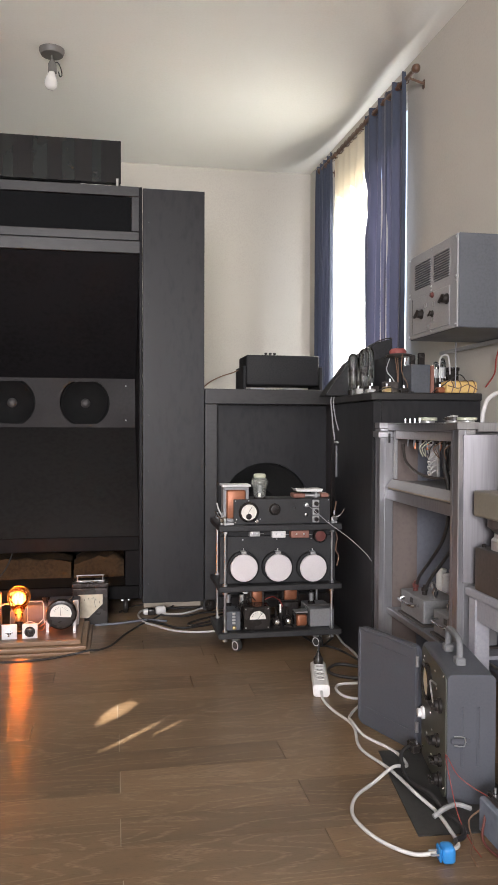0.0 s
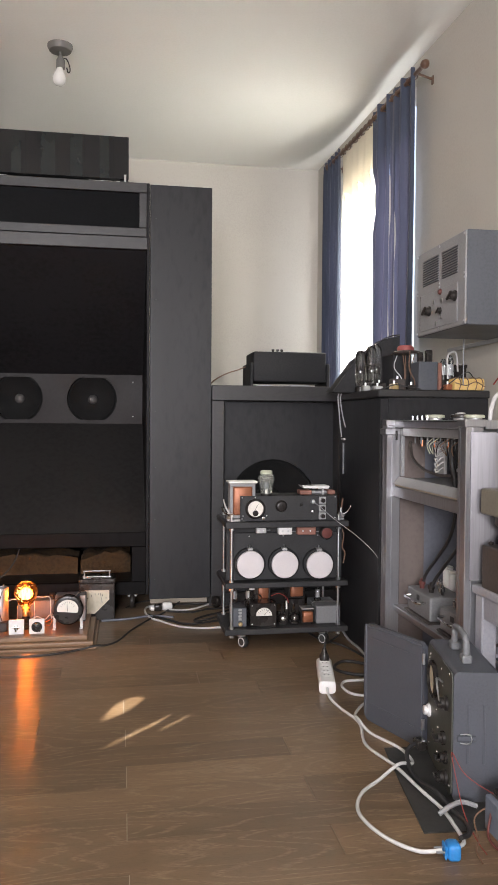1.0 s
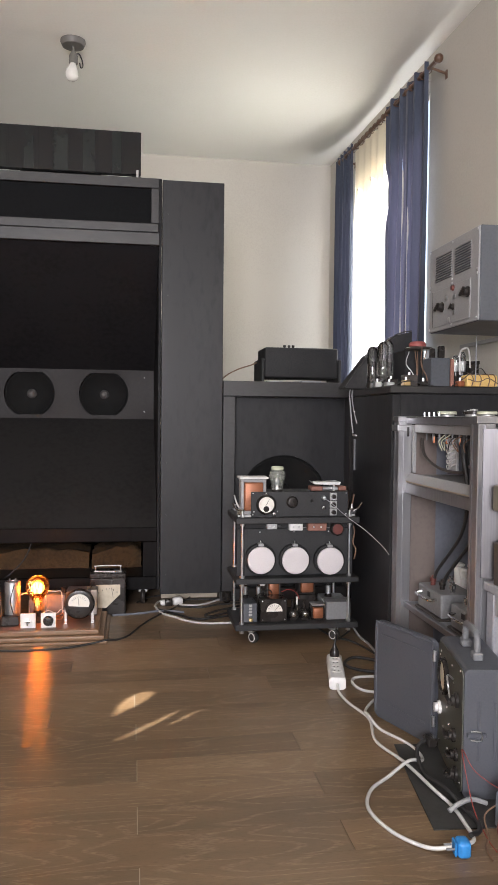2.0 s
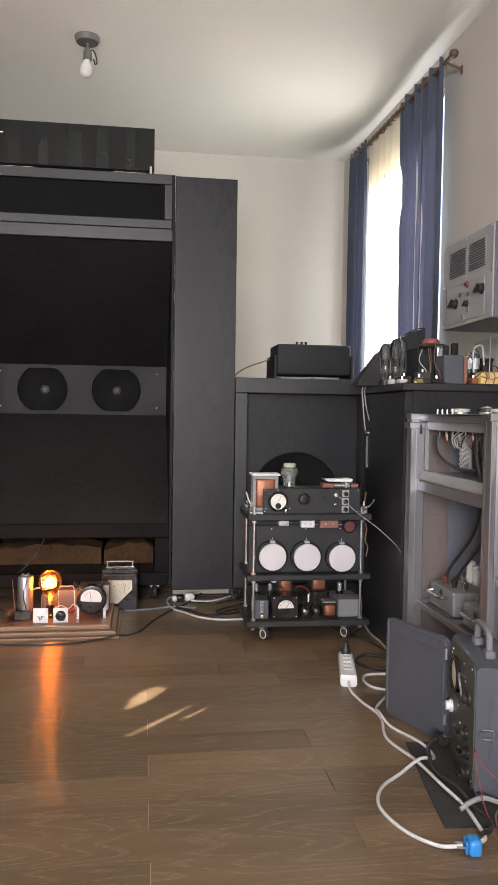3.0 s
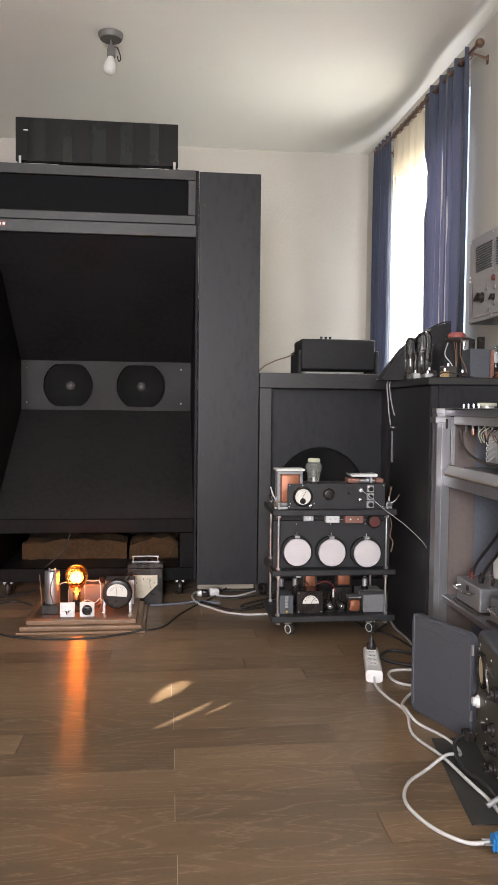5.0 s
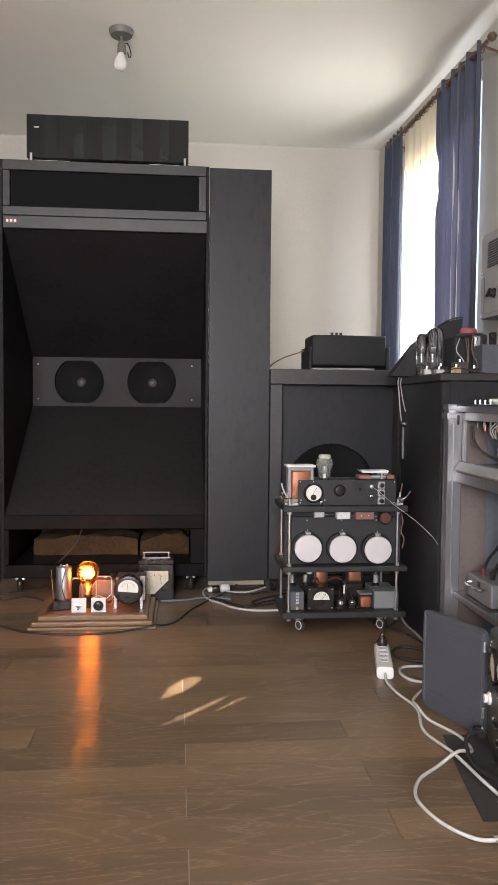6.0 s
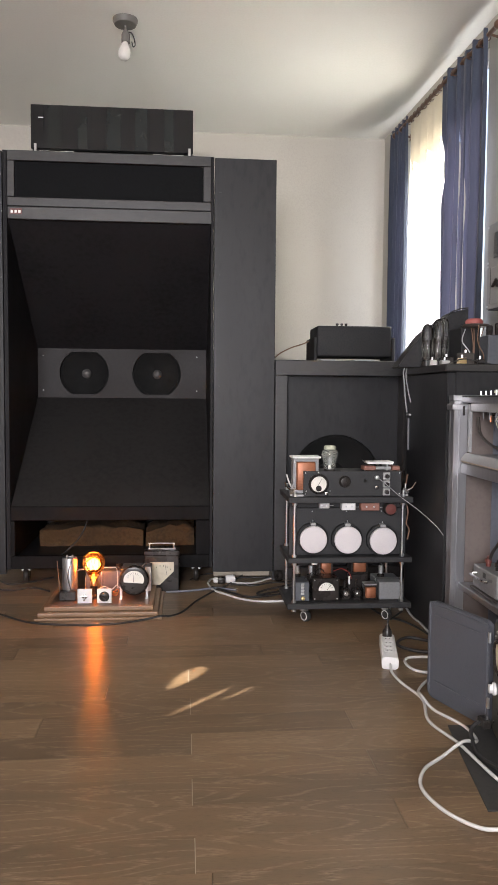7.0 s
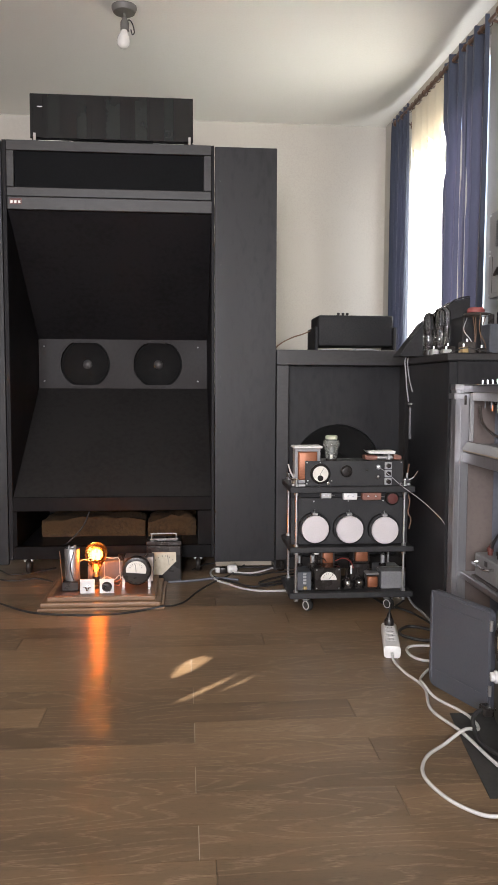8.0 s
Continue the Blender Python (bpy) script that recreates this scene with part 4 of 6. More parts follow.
part("plate", lathe([(0, 0), (0.009, 0), (0.011, 0.026), (0.009, 0.036), (0, 0.036)], pose(0, 0, 0.030), 16), HANDLE_GREY, tb, local=True, smooth=50)
part("stem", rod_between((0, 0, 0.008), (0, 0, 0.034), 0.005, 10), PAPER, tb, local=True)

ct = thing("copper_transformer", pose(0.487, 3.2, 0.538), "open transformer with copper winding and white end plate", "transformer")
coil(ct, 0.438, 0.546, 3.085, 3.17, 0.548, 0.694, WINDING, LIGHT_GREY)
part("end_plate", box(0.431, 0.553, 3.083, 3.172, 0.6945, 0.703, 0.002), WHITE_PLASTIC, ct, "white end plate")
part("foot_plate", box(0.436, 0.4775, 3.06, 3.17, 0.5385, 0.5475, 0.001), TIN, ct)

rl = thing("relay", pose(0.82, 3.15, 0.6370), "open relay with copper blocks and a pale top plate", "relay")
part("base", box(0.755, 0.90, 3.10, 3.20, 0.6375, 0.6430, 0.001), BAKELITE, rl)
part("block", box(0.738, 0.790, 3.10, 3.16, 0.6435, 0.6620, 0.003), RED_BROWN, rl)
part("block", box(0.862, 0.896, 3.11, 3.17, 0.6435, 0.6610, 0.003), RED_BROWN, rl)
part("coil", rod_between((0.79, 3.13, 0.6510), (0.86, 3.13, 0.6510), 0.009, 14), TIN, rl, smooth=40)
part("top_plate", prism([(0.745, 0.6830), (0.755, 0.6710), (0.862, 0.6690), (0.868, 0.6790), (0.862, 0.6820), (0.757, 0.6790)], 3.10, 3.17), WHITE_PLASTIC, rl, "pale bent plate")
part("bracket", box(0.835, 0.842, 3.10, 3.17, 0.6435, 0.6710), TIN, rl)

for sx, x in ((-1, 0.434), (1, 0.912)):
    cl = thing("terminal_clamp", pose(x, 3.08, 0.538), "bright metal terminal clamp with loose wires on the shelf end", "clamp", "shelf clamps")
    part("block", box(x - 0.014, x + 0.014, 3.066, 3.095, 0.5485, 0.572, 0.002), CHROME, cl)
    part("screw", rod_between((x, 3.08, 0.572), (x, 3.08, 0.590), 0.004, 8), STEEL, cl)
    part("tab", sweep([(x, 3.07, 0.562), (x + sx * 0.022, 3.06, 0.575), (x + sx * 0.036, 3.05, 0.600)], 0.003, 6), CHROME, cl)
    part("wire", sweep([(x, 3.09, 0.57), (x + sx * 0.012, 3.11, 0.595), (x + sx * 0.020, 3.12, 0.625)], 0.0035, 6), CORD_WHITE if sx < 0 else CORD_BROWN, cl)
    part("foot", box(x - 0.010, x + 0.010, 3.07, 3.09, 0.5388, 0.5483, 0.001), TIN, cl)
tagged(part("wire_cable", sweep([(0.918, 3.12, 0.52), (0.934, 3.11, 0.47), (0.925, 3.10, 0.42), (0.938, 3.10, 0.39), (0.93, 3.1, 0.35)], 0.003, 6), CORD_BROWN), "brown wire hanging down the trolley side", "cable")

# parts under the top shelf
for name, a, mat, label, cat in (
        ("filter_block", (0.545, 0.590, 3.07, 3.10, 0.486, 0.511), TIN, "small dull metal block under the trolley shelf", "electronic part"),
        ("terminal_block", (0.640, 0.698, 3.065, 3.10, 0.480, 0.5115), WHITE_PLASTIC, "white terminal block under the trolley shelf", "electronic part"),
        ("capacitor_block", (0.720, 0.800, 3.065, 3.10, 0.478, 0.5115), RED_BROWN, "red-brown capacitor block under the trolley shelf", "capacitor")):
    o = thing(name, pose((a[0] + a[1]) / 2, a[2], a[5]), label, cat)
    part("case", box(*a, 0.003), mat, o)
    for i in range(2):
        screw(o, a[0] + (a[1] - a[0]) * (0.3 + 0.4 * i), a[2], (a[4] + a[5]) / 2, 0.004)
    part("lead", rod_between((a[1], a[2] + 0.015, a[4] + 0.012), (a[1] + 0.018, a[2] + 0.015, a[4] + 0.012), 0.0015, 6), TIN, o)
o = thing("round_capacitor", pose(0.846, 3.08, 0.511), "round dark red capacitor under the trolley shelf", "capacitor")
part("case", lathe([(0, 0), (0.028, 0), (0.028, 0.03), (0.025, 0.034), (0, 0.034)], facing(0.848, 3.10, 0.484), 24), BAKELITE, o, smooth=40)
part("face", lathe([(0, 0.0345), (0.022, 0.0345), (0.022, 0.036), (0, 0.037)], facing(0.848, 3.10, 0.484), 24), DARK_RED, o)

# things on the lower shelf
Zb = 0.0925
ps = thing("power_meter_unit", pose(0.59, 3.1, Zb), "small black meter unit with a half-round dial", "meter")
part("case", box(0.525, 0.638, 3.085, 3.17, Zb, 0.19, 0.003), BAKELITE, ps)
dial = [(0.034 * math.cos(radians(a)), 0.034 * math.sin(radians(a))) for a in range(0, 181, 12)]
part("dial", prism([(0.584 + a, 0.138 + b) for a, b in dial], 3.081, 3.0848), DIAL, ps, "pale half-round dial")
for i in range(7):
    a = radians(30 + i * 20)
    bm = box(-0.0006, 0.0006, 3.0795, 3.0808, 0.024, 0.030)
    bm.transform(Matrix.Translation((0.584, 0, 0.138)) @ Matrix.Rotation(a - math.pi / 2, 4, "Y"))
    part("dial_mark", bm, INK, ps)
part("needle", rod_between((0.584, 3.080, 0.140), (0.602, 3.080, 0.164), 0.0008, 6), INK, ps)
for x in (0.534, 0.629):
    for z in (0.102, 0.181):
        screw(ps, x, 3.085, z, 0.003)
lb = thing("terminal_box", pose(0.47, 3.12, Zb), "grey terminal box with a row of sockets", "electronic part")
part("case", box(0.452, 0.512, 3.09, 3.2, Zb, 0.172, 0.003), DARK_GREY, lb)
for i in range(4):
    part("socket", box(0.476, 0.490, 3.0865, 3.0898, 0.120 + i * 0.013, 0.130 + i * 0.013, 0.001), TIN, lb)
knob(lb, 0.485, 3.09, 0.104, 0.008, 0.012, BRASS)
for x, w, z1, mat, frame_mat in ((0.600, 0.062, 0.245, WINDING, DARK_BROWN), (0.748, 0.075, 0.250, WINDING, BAKELITE)):
    o = thing("transformer", pose(x, 3.25, Zb), "copper wound transformer on the trolley's lower shelf", "transformer", "shelf transformers")
    part("stand", box(x - w / 2, x + w / 2, 3.19, 3.28, Zb, z1 - 0.07, 0.002), BAKELITE, o)
    coil(o, x - w / 2, x + w / 2, 3.18, 3.28, z1 - 0.069, z1, mat, frame_mat)
o = thing("transformer", pose(0.775, 3.1, Zb), "small lacquered copper transformer beside the grey box", "transformer", "shelf transformers")
coil(o, 0.745, 0.805, 3.085, 3.15, Zb, 0.155, WINDING, BAKELITE)
part("top_strap", box(0.748, 0.802, 3.09, 3.145, 0.1555, 0.161, 0.001), TIN, o)
for x in (0.668, 0.718):
    o = thing("binding_post", pose(x, 3.11, Zb), "black binding post with a bright screw", "terminal", "binding posts")
    part("body", lathe([(0, 0), (0.020, 0), (0.020, 0.018), (0.015, 0.03), (0, 0.03)], facing(x, 3.12, 0.122), 20), BAKELITE, o, smooth=40)
    part("foot", box(x - 0.015, x + 0.015, 3.10, 3.14, Zb, 0.103, 0.002), BAKELITE, o)
    part("nut", lathe([(0.010, 0.03), (0.010, 0.036), (0.004, 0.036), (0.004, 0.042), (0, 0.042)], facing(x, 3.12, 0.122), 12), CHROME, o)
    part("stem", rod_between((x, 3.12, 0.14), (x, 3.12, 0.175), 0.005, 10), BAKELITE, o)
o = thing("fuse_holder", pose(0.692, 3.12, Zb), "upright fuse holder with a pale tube", "fuse")
part("holder", box(0.686, 0.698, 3.13, 3.145, Zb, 0.15, 0.001), BAKELITE, o)
part("fuse", rod_between((0.692, 3.137, 0.15), (0.692, 3.137, 0.185), 0.004, 10), PAPER, o)
o = thing("grey_power_box", pose(0.86, 3.12, Zb), "plain light grey metal power box", "power supply")
part("case", box(0.812, 0.918, 3.095, 3.26, Zb, 0.168, 0.003), DEVICE_GREY, o)
part("handle", sweep([(0.80, 3.1, 0.168), (0.80, 3.1, 0.186), (0.90, 3.1, 0.186), (0.90, 3.1, 0.169)], 0.002, 6, 2), STEEL, o)
for x, z in ((0.535, 0.235), (0.845, 0.232), (0.475, 0.236)):
    o = thing("small_tube", pose(x, 3.2, Zb), "small radio tube in a tall black socket", "radio tube", "small tubes")
    part("socket", lathe([(0, 0), (0.016, 0), (0.016, z - 0.055 - Zb), (0, z - 0.055 - Zb)], pose(x, 3.2, Zb), 16), BAKELITE, o, smooth=40)
    g = part("glass", shell([(0.011, 0), (0.012, 0.03), (0.008, 0.045), (0, 0.049)], pose(x, 3.2, z - 0.054), 18), CLEAR, o, smooth=50)
    g.visible_shadow = False
    part("plate", rod_between((x, 3.2, z - 0.05), (x, 3.2, z - 0.018), 0.006, 10), TIN, o)
o = thing("terminal_post", pose(0.545, 3.14, Zb), "black terminal post with a white knob", "terminal")
part("post", rod_between((0.548, 3.18, Zb), (0.548, 3.18, 0.225), 0.006, 10), BAKELITE, o)
part("white_knob", lathe([(0, 0), (0.012, 0.002), (0.013, 0.012), (0.008, 0.02), (0, 0.021)], pose(0.548, 3.18, 0.226), 14), WHITE_PLASTIC, o, smooth=50)
tagged(part("thin_cable", sweep([(0.63, 3.17, 0.2), (0.66, 3.15, 0.215), (0.69, 3.14, 0.2), (0.70, 3.13, 0.176)], 0.002, 6), CORD_RED), "thin red wire between trolley parts", "cable")
tagged(part("thin_cable", sweep([(0.50, 3.16, 0.172), (0.53, 3.13, 0.205), (0.57, 3.15, 0.215), (0.60, 3.2, 0.18)], 0.002, 6), CORD_BLACK), "thin black wire between trolley parts", "cable")

# ---------------------------------------------------------------- demonstration board with the glowing bulb
db = thing("demonstration_board", pose(-0.374, 3.37, 0), "stepped wooden base board carrying an electrical demonstration", "board")
part("plinth", box(-0.640, -0.108, 3.165, 3.60, 0.0005, 0.012, 0.003, 2), BEECH, db)
part("moulding", box(-0.630, -0.122, 3.178, 3.588, 0.012, 0.032, 0.006, 2), BEECH, db)
part("top_board", box(-0.605, -0.146, 3.200, 3.565, 0.0322, 0.052, 0.004, 2), BEECH, db)
part("copper_sheet", box(-0.585, -0.166, 3.222, 3.545, 0.0522, 0.0535, 0.0005), DULL_COPPER, db, "dull copper covering sheet")
BT = 0.0538
BULB = Vector((-0.413, 3.345, 0.205))
bl = thing("filament_bulb", pose(BULB.x, BULB.y, BT), "glowing amber filament bulb in a black socket", "light bulb")
part("socket", lathe([(0, 0), (0.024, 0), (0.024, 0.010), (0.018, 0.014), (0.018, 0.050), (0, 0.052)], pose(BULB.x, BULB.y, BT), 24), BAKELITE, bl, smooth=40)
part("screw_base", lathe([(0.0, 0), (0.0145, 0), (0.0155, 0.004), (0.0145, 0.008), (0.0155, 0.012), (0.0145, 0.016), (0.014, 0.02), (0, 0.02)], pose(BULB.x, BULB.y, BT + 0.0522), 20), BRASS, bl, smooth=50)
g = part("globe", shell([(0.014, 0.126), (0.017, 0.140), (0.028, 0.158), (0.044, 0.182), (0.0505, 0.205), (0.048, 0.228), (0.036, 0.246), (0.018, 0.255), (0, 0.257)], pose(BULB.x, BULB.y, 0), 36), AMBER, bl, "amber glass globe", smooth=60)
g.visible_shadow = False
part("stem", rod_between((BULB.x, BULB.y, 0.127), (BULB.x, BULB.y, 0.172), 0.005, 10, r2=0.003), PAPER, bl)
pts = [(BULB.x + 0.007 * math.cos(a), BULB.y + 0.007 * math.sin(a), 0.203 + (0.011 if k % 2 else -0.011)) for k, a in enumerate(2 * math.pi * i / 10 for i in range(11))]
part("filament", sweep(pts, 0.0016, 6, 1), FILAMENT, bl, "glowing orange filament")
lamp = new("bulb_lamp", bpy.data.lights.new("bulb_lamp", "POINT"))
lamp.data.energy, lamp.data.color, lamp.data.shadow_soft_size = 1.05, (1.0, 0.22, 0.022), 0.014
lamp.matrix_world = pose(BULB.x, BULB.y, BULB.z)
for x in (-0.449, -0.377):
    part("support_rod", rod_between((x, BULB.y, BT), (x, BULB.y, 0.150), 0.002, 8), STEEL, bl)

cp = thing("electrolytic_capacitor", pose(-0.517, 3.34, BT), "aluminium can capacitor upright in a black clamp", "capacitor")
part("can", lathe([(0, 0), (0.032, 0), (0.033, 0.004), (0.033, 0.136), (0.030, 0.141), (0.026, 0.141), (0.024, 0.136), (0, 0.136)], pose(-0.517, 3.34, 0.094), 28), ALU, cp, smooth=40)
part("clamp", box(-0.556, -0.483, 3.29, 3.375, BT, 0.0935, 0.003), BAKELITE, cp)
for dx in (-0.012, 0.012):
    part("terminal", rod_between((-0.517 + dx, 3.34, 0.230), (-0.517 + dx, 3.34, 0.246), 0.004, 8), STEEL, cp)
for x, mat in ((-0.440, CHROME), (-0.357, BAKELITE)):
    sw = thing("switch_plate", pose(x, 3.25, BT), "white square switch plate on the demonstration board", "switch", "board switches")
    part("plate", box(x - 0.031, x + 0.031, 3.246, 3.252, BT, 0.116, 0.001), WHITE_PLASTIC, sw)
    part("angle_foot", box(x - 0.025, x + 0.025, 3.252, 3.28, BT, BT + 0.003), WHITE_PLASTIC, sw)
    if mat is CHROME:
        part("collar", lathe([(0.011, 0), (0.011, 0.006), (0.006, 0.008), (0, 0.008)], facing(x, 3.246, 0.083), 6), CHROME, sw)
        part("toggle", rod_between((x, 3.24, 0.083), (x, 3.222, 0.074), 0.004, 10), CHROME, sw)
        part("lever", rod_between((x - 0.016, 3.238, 0.085), (x + 0.016, 3.238, 0.085), 0.003, 8), CHROME, sw)
    else:
        k = knob(sw, x, 3.246, 0.083, 0.019, 0.018, BAKELITE)
        bm = box(-0.004, 0.004, -0.021, 0.021, 0.018, 0.026, 0.002)
        bm.transform(facing(x, 3.246, 0.083) @ pose(0, 0, 0, 0, 0, 50))
        part("grip", bm, BAKELITE, k)

mt = thing("round_meter", pose(-0.235, 3.31, BT), "black round meter with a cut-off white dial on metal feet", "meter")
mc = facing(-0.235, 3.335, 0.132)
part("case", lathe([(0, -0.03), (0.056, -0.03), (0.060, -0.02), (0.066, 0.0), (0.066, 0.012), (0.060, 0.022), (0.050, 0.024), (0, 0.024)], mc, 44), BAKELITE, mt, smooth=40)
dial = [(0.045 * math.cos(radians(a)), 0.040 * math.sin(radians(a))) for a in range(-25, 206, 11)]
part("dial", prism([(-0.235 + a, 0.138 + b) for a, b in dial], 3.3085, 3.3105), DIAL, mt, "white dial with a scale")
for i in range(9):
    bm = box(-0.0006, 0.0006, 3.3072, 3.3083, 0.026, 0.033)
    bm.transform(Matrix.Translation((-0.235, 0, 0.138)) @ Matrix.Rotation(radians(-64 + i * 16), 4, "Y"))
    part("dial_mark", bm, INK, mt)
part("needle", rod_between((-0.235, 3.3075, 0.128), (-0.238, 3.3075, 0.162), 0.0009, 6), INK, mt)
for x in (-0.292, -0.178):
    part("foot_bracket", box(x - 0.006, x + 0.006, 3.325, 3.33, BT, 0.125, 0.001), TIN, mt)
    part("foot_tab", box(x - 0.006, x + 0.006, 3.30, 3.325, BT, BT + 0.003), TIN, mt)
bx = thing("choke_box", pose(-0.34, 3.48, BT), "dark grey transformer box with a black knob on the board", "transformer")
part("case", box(-0.46, -0.30, 3.43, 3.53, BT, 0.150, 0.004), DARK_GREY, bx)
part("case_end", box(-0.298, -0.165, 3.42, 3.53, BT, 0.165, 0.004), DARK_GREY, bx)
part("knob", lathe([(0.014, 0), (0.014, 0.006), (0.010, 0.010), (0.013, 0.024), (0, 0.026)], pose(-0.315, 3.47, 0.1505), 16), BAKELITE, bx, smooth=40)
part("strap", box(-0.19, -0.165, 3.418, 3.43, 0.06, 0.17, 0.001), TIN, bx)
part("terminal", rod_between((-0.205, 3.45, 0.165), (-0.190, 3.44, 0.182), 0.005, 10), CHROME, bx)
for pts, mat, label in (
        ([(-0.505, 3.34, 0.18), (-0.485, 3.33, 0.176), (-0.465, 3.335, 0.183), (-0.449, 3.345, 0.175)], CORD_WHITE, "short white wire to the bulb"),
        ([(-0.377, 3.345, 0.15), (-0.377, 3.34, 0.186), (-0.34, 3.335, 0.187), (-0.312, 3.335, 0.184), (-0.308, 3.335, 0.12), (-0.306, 3.34, 0.09)], CORD_WHITE, "white wire arched from the bulb to the meter"),
        ([(-0.39, 3.3, 0.1), (-0.36, 3.29, 0.115), (-0.33, 3.30, 0.10), (-0.31, 3.31, 0.115), (-0.30, 3.33, 0.10)], CORD_WHITE, "tangled white wire on the board"),
        ([(-0.36, 3.3, 0.06), (-0.34, 3.28, 0.085), (-0.31, 3.29, 0.075), (-0.30, 3.30, 0.10), (-0.325, 3.31, 0.085)], COPPER, "tangled bare copper wire on the board"),
        ([(-0.56, 3.27, 0.235), (-0.557, 3.28, 0.17), (-0.553, 3.29, 0.098)], CORD_BROWN, "thin upright brown wire by the capacitor"),
        ([(-0.505, 3.302, 0.225), (-0.52, 3.300, 0.16), (-0.508, 3.302, 0.10)], CORD_BLACK, "thin black wire along the capacitor")):
    tagged(part("board_cable", sweep(pts, 0.0021, 6), mat), label, "cable", "board wires")

# portable meter behind the board
pm = thing("portable_meter", pose(-0.12, 3.66, 0), "old black portable meter with a cream dial and carrying handle", "meter")
part("case", box(-0.205, -0.038, 3.61, 3.74, 0.0005, 0.180, 0.006, 2), BAKELITE, pm)
part("lid", box(-0.207, -0.036, 3.606, 3.742, 0.181, 0.203, 0.005, 2), BAKELITE, pm)
part("dial", prism([(-0.178, 0.040), (-0.13, 0.040), (-0.064, 0.105), (-0.064, 0.150), (-0.178, 0.150)], 3.605, 3.6095), DIAL_OLD, pm, "cream dial with a cut corner")
for i in range(6):
    part("dial_mark", box(-0.165 + i * 0.017, -0.1625 + i * 0.017, 3.6035, 3.6048, 0.110 + 0.02 * math.sin(i * 0.62), 0.117 + 0.02 * math.sin(i * 0.62)), INK, pm)
part("needle", rod_between((-0.097, 3.6035, 0.090), (-0.105, 3.6035, 0.137), 0.0009, 6), INK, pm)
part("handle", sweep([(-0.182, 3.66, 0.204), (-0.182, 3.66, 0.225), (-0.178, 3.66, 0.231), (-0.068, 3.66, 0.231), (-0.064, 3.66, 0.225), (-0.064, 3.66, 0.204)], 0.0032, 8, 3), TIN, pm, "dull metal carrying handle", smooth=50)
part("handle_bar", box(-0.19, -0.055, 3.652, 3.668, 0.2033, 0.2075, 0.001), TIN, pm)

# ---------------------------------------------------------------- ceiling lamp
cl = thing("ceiling_lamp", pose(-0.295, 3.66, CEIL), "unlit bulb on a short cord from a ceiling rose", "lamp")
part("rose", lathe([(0, 0), (0.058, 0), (0.058, -0.010), (0.050, -0.026), (0, -0.028)], pose(0, 0, -0.0005), 32), ROSE_GREY, cl, local=True, smooth=40)
part("cord", rod_between((0, 0, -0.026), (0.002, 0, -0.052), 0.005, 10), ROSE_GREY, cl, local=True)
part("lamp_holder", lathe([(0, 0), (0.010, 0), (0.016, -0.012), (0.020, -0.020), (0.020, -0.056), (0, -0.056)], pose(0.002, 0, -0.050), 20), ROSE_GREY, cl, local=True, smooth=40)
part("bulb", lathe([(0.014, 0), (0.017, -0.010), (0.028, -0.032), (0.031, -0.050), (0.027, -0.068), (0.016, -0.079), (0, -0.082)], pose(0.0, 0, -0.105, 0, 5), 26), OPAL, cl, "unlit opal bulb", local=True, smooth=60)
part("wire_loop", sweep([(0.016, 0, -0.058), (0.030, 0, -0.062), (0.042, 0, -0.09), (0.045, 0, -0.115), (0.036, 0, -0.122), (0.030, 0, -0.10)], 0.0028, 6), CORD_BLACK, cl, local=True)

# ---------------------------------------------------------------- aluminium rack
K0, KY0, KY1, KX1, KZ = 0.981, 2.030, 2.765, 1.40, 0.961


def profile_post(parent, x0, y0, z0, z1, w=0.054):
    """A grooved aluminium post."""
    g, d = 0.006, 0.004
    out = []
    for (ax, ay), (bx, by), (nx, ny) in (((x0, y0), (x0 + w, y0), (0, 1)), ((x0 + w, y0), (x0 + w, y0 + w), (-1, 0)), ((x0 + w, y0 + w), (x0, y0 + w), (0, -1)), ((x0, y0 + w), (x0, y0), (1, 0))):
        for t, deep in ((0.04, 0), (0.30, 0), (0.30, 1), (0.40, 1), (0.40, 0), (0.96, 0)):
            out.append((ax + (bx - ax) * t + nx * d * deep, ay + (by - ay) * t + ny * d * deep))
    return part("post", prism(out, z0, z1, "z"), ALU, parent, "grooved aluminium post")


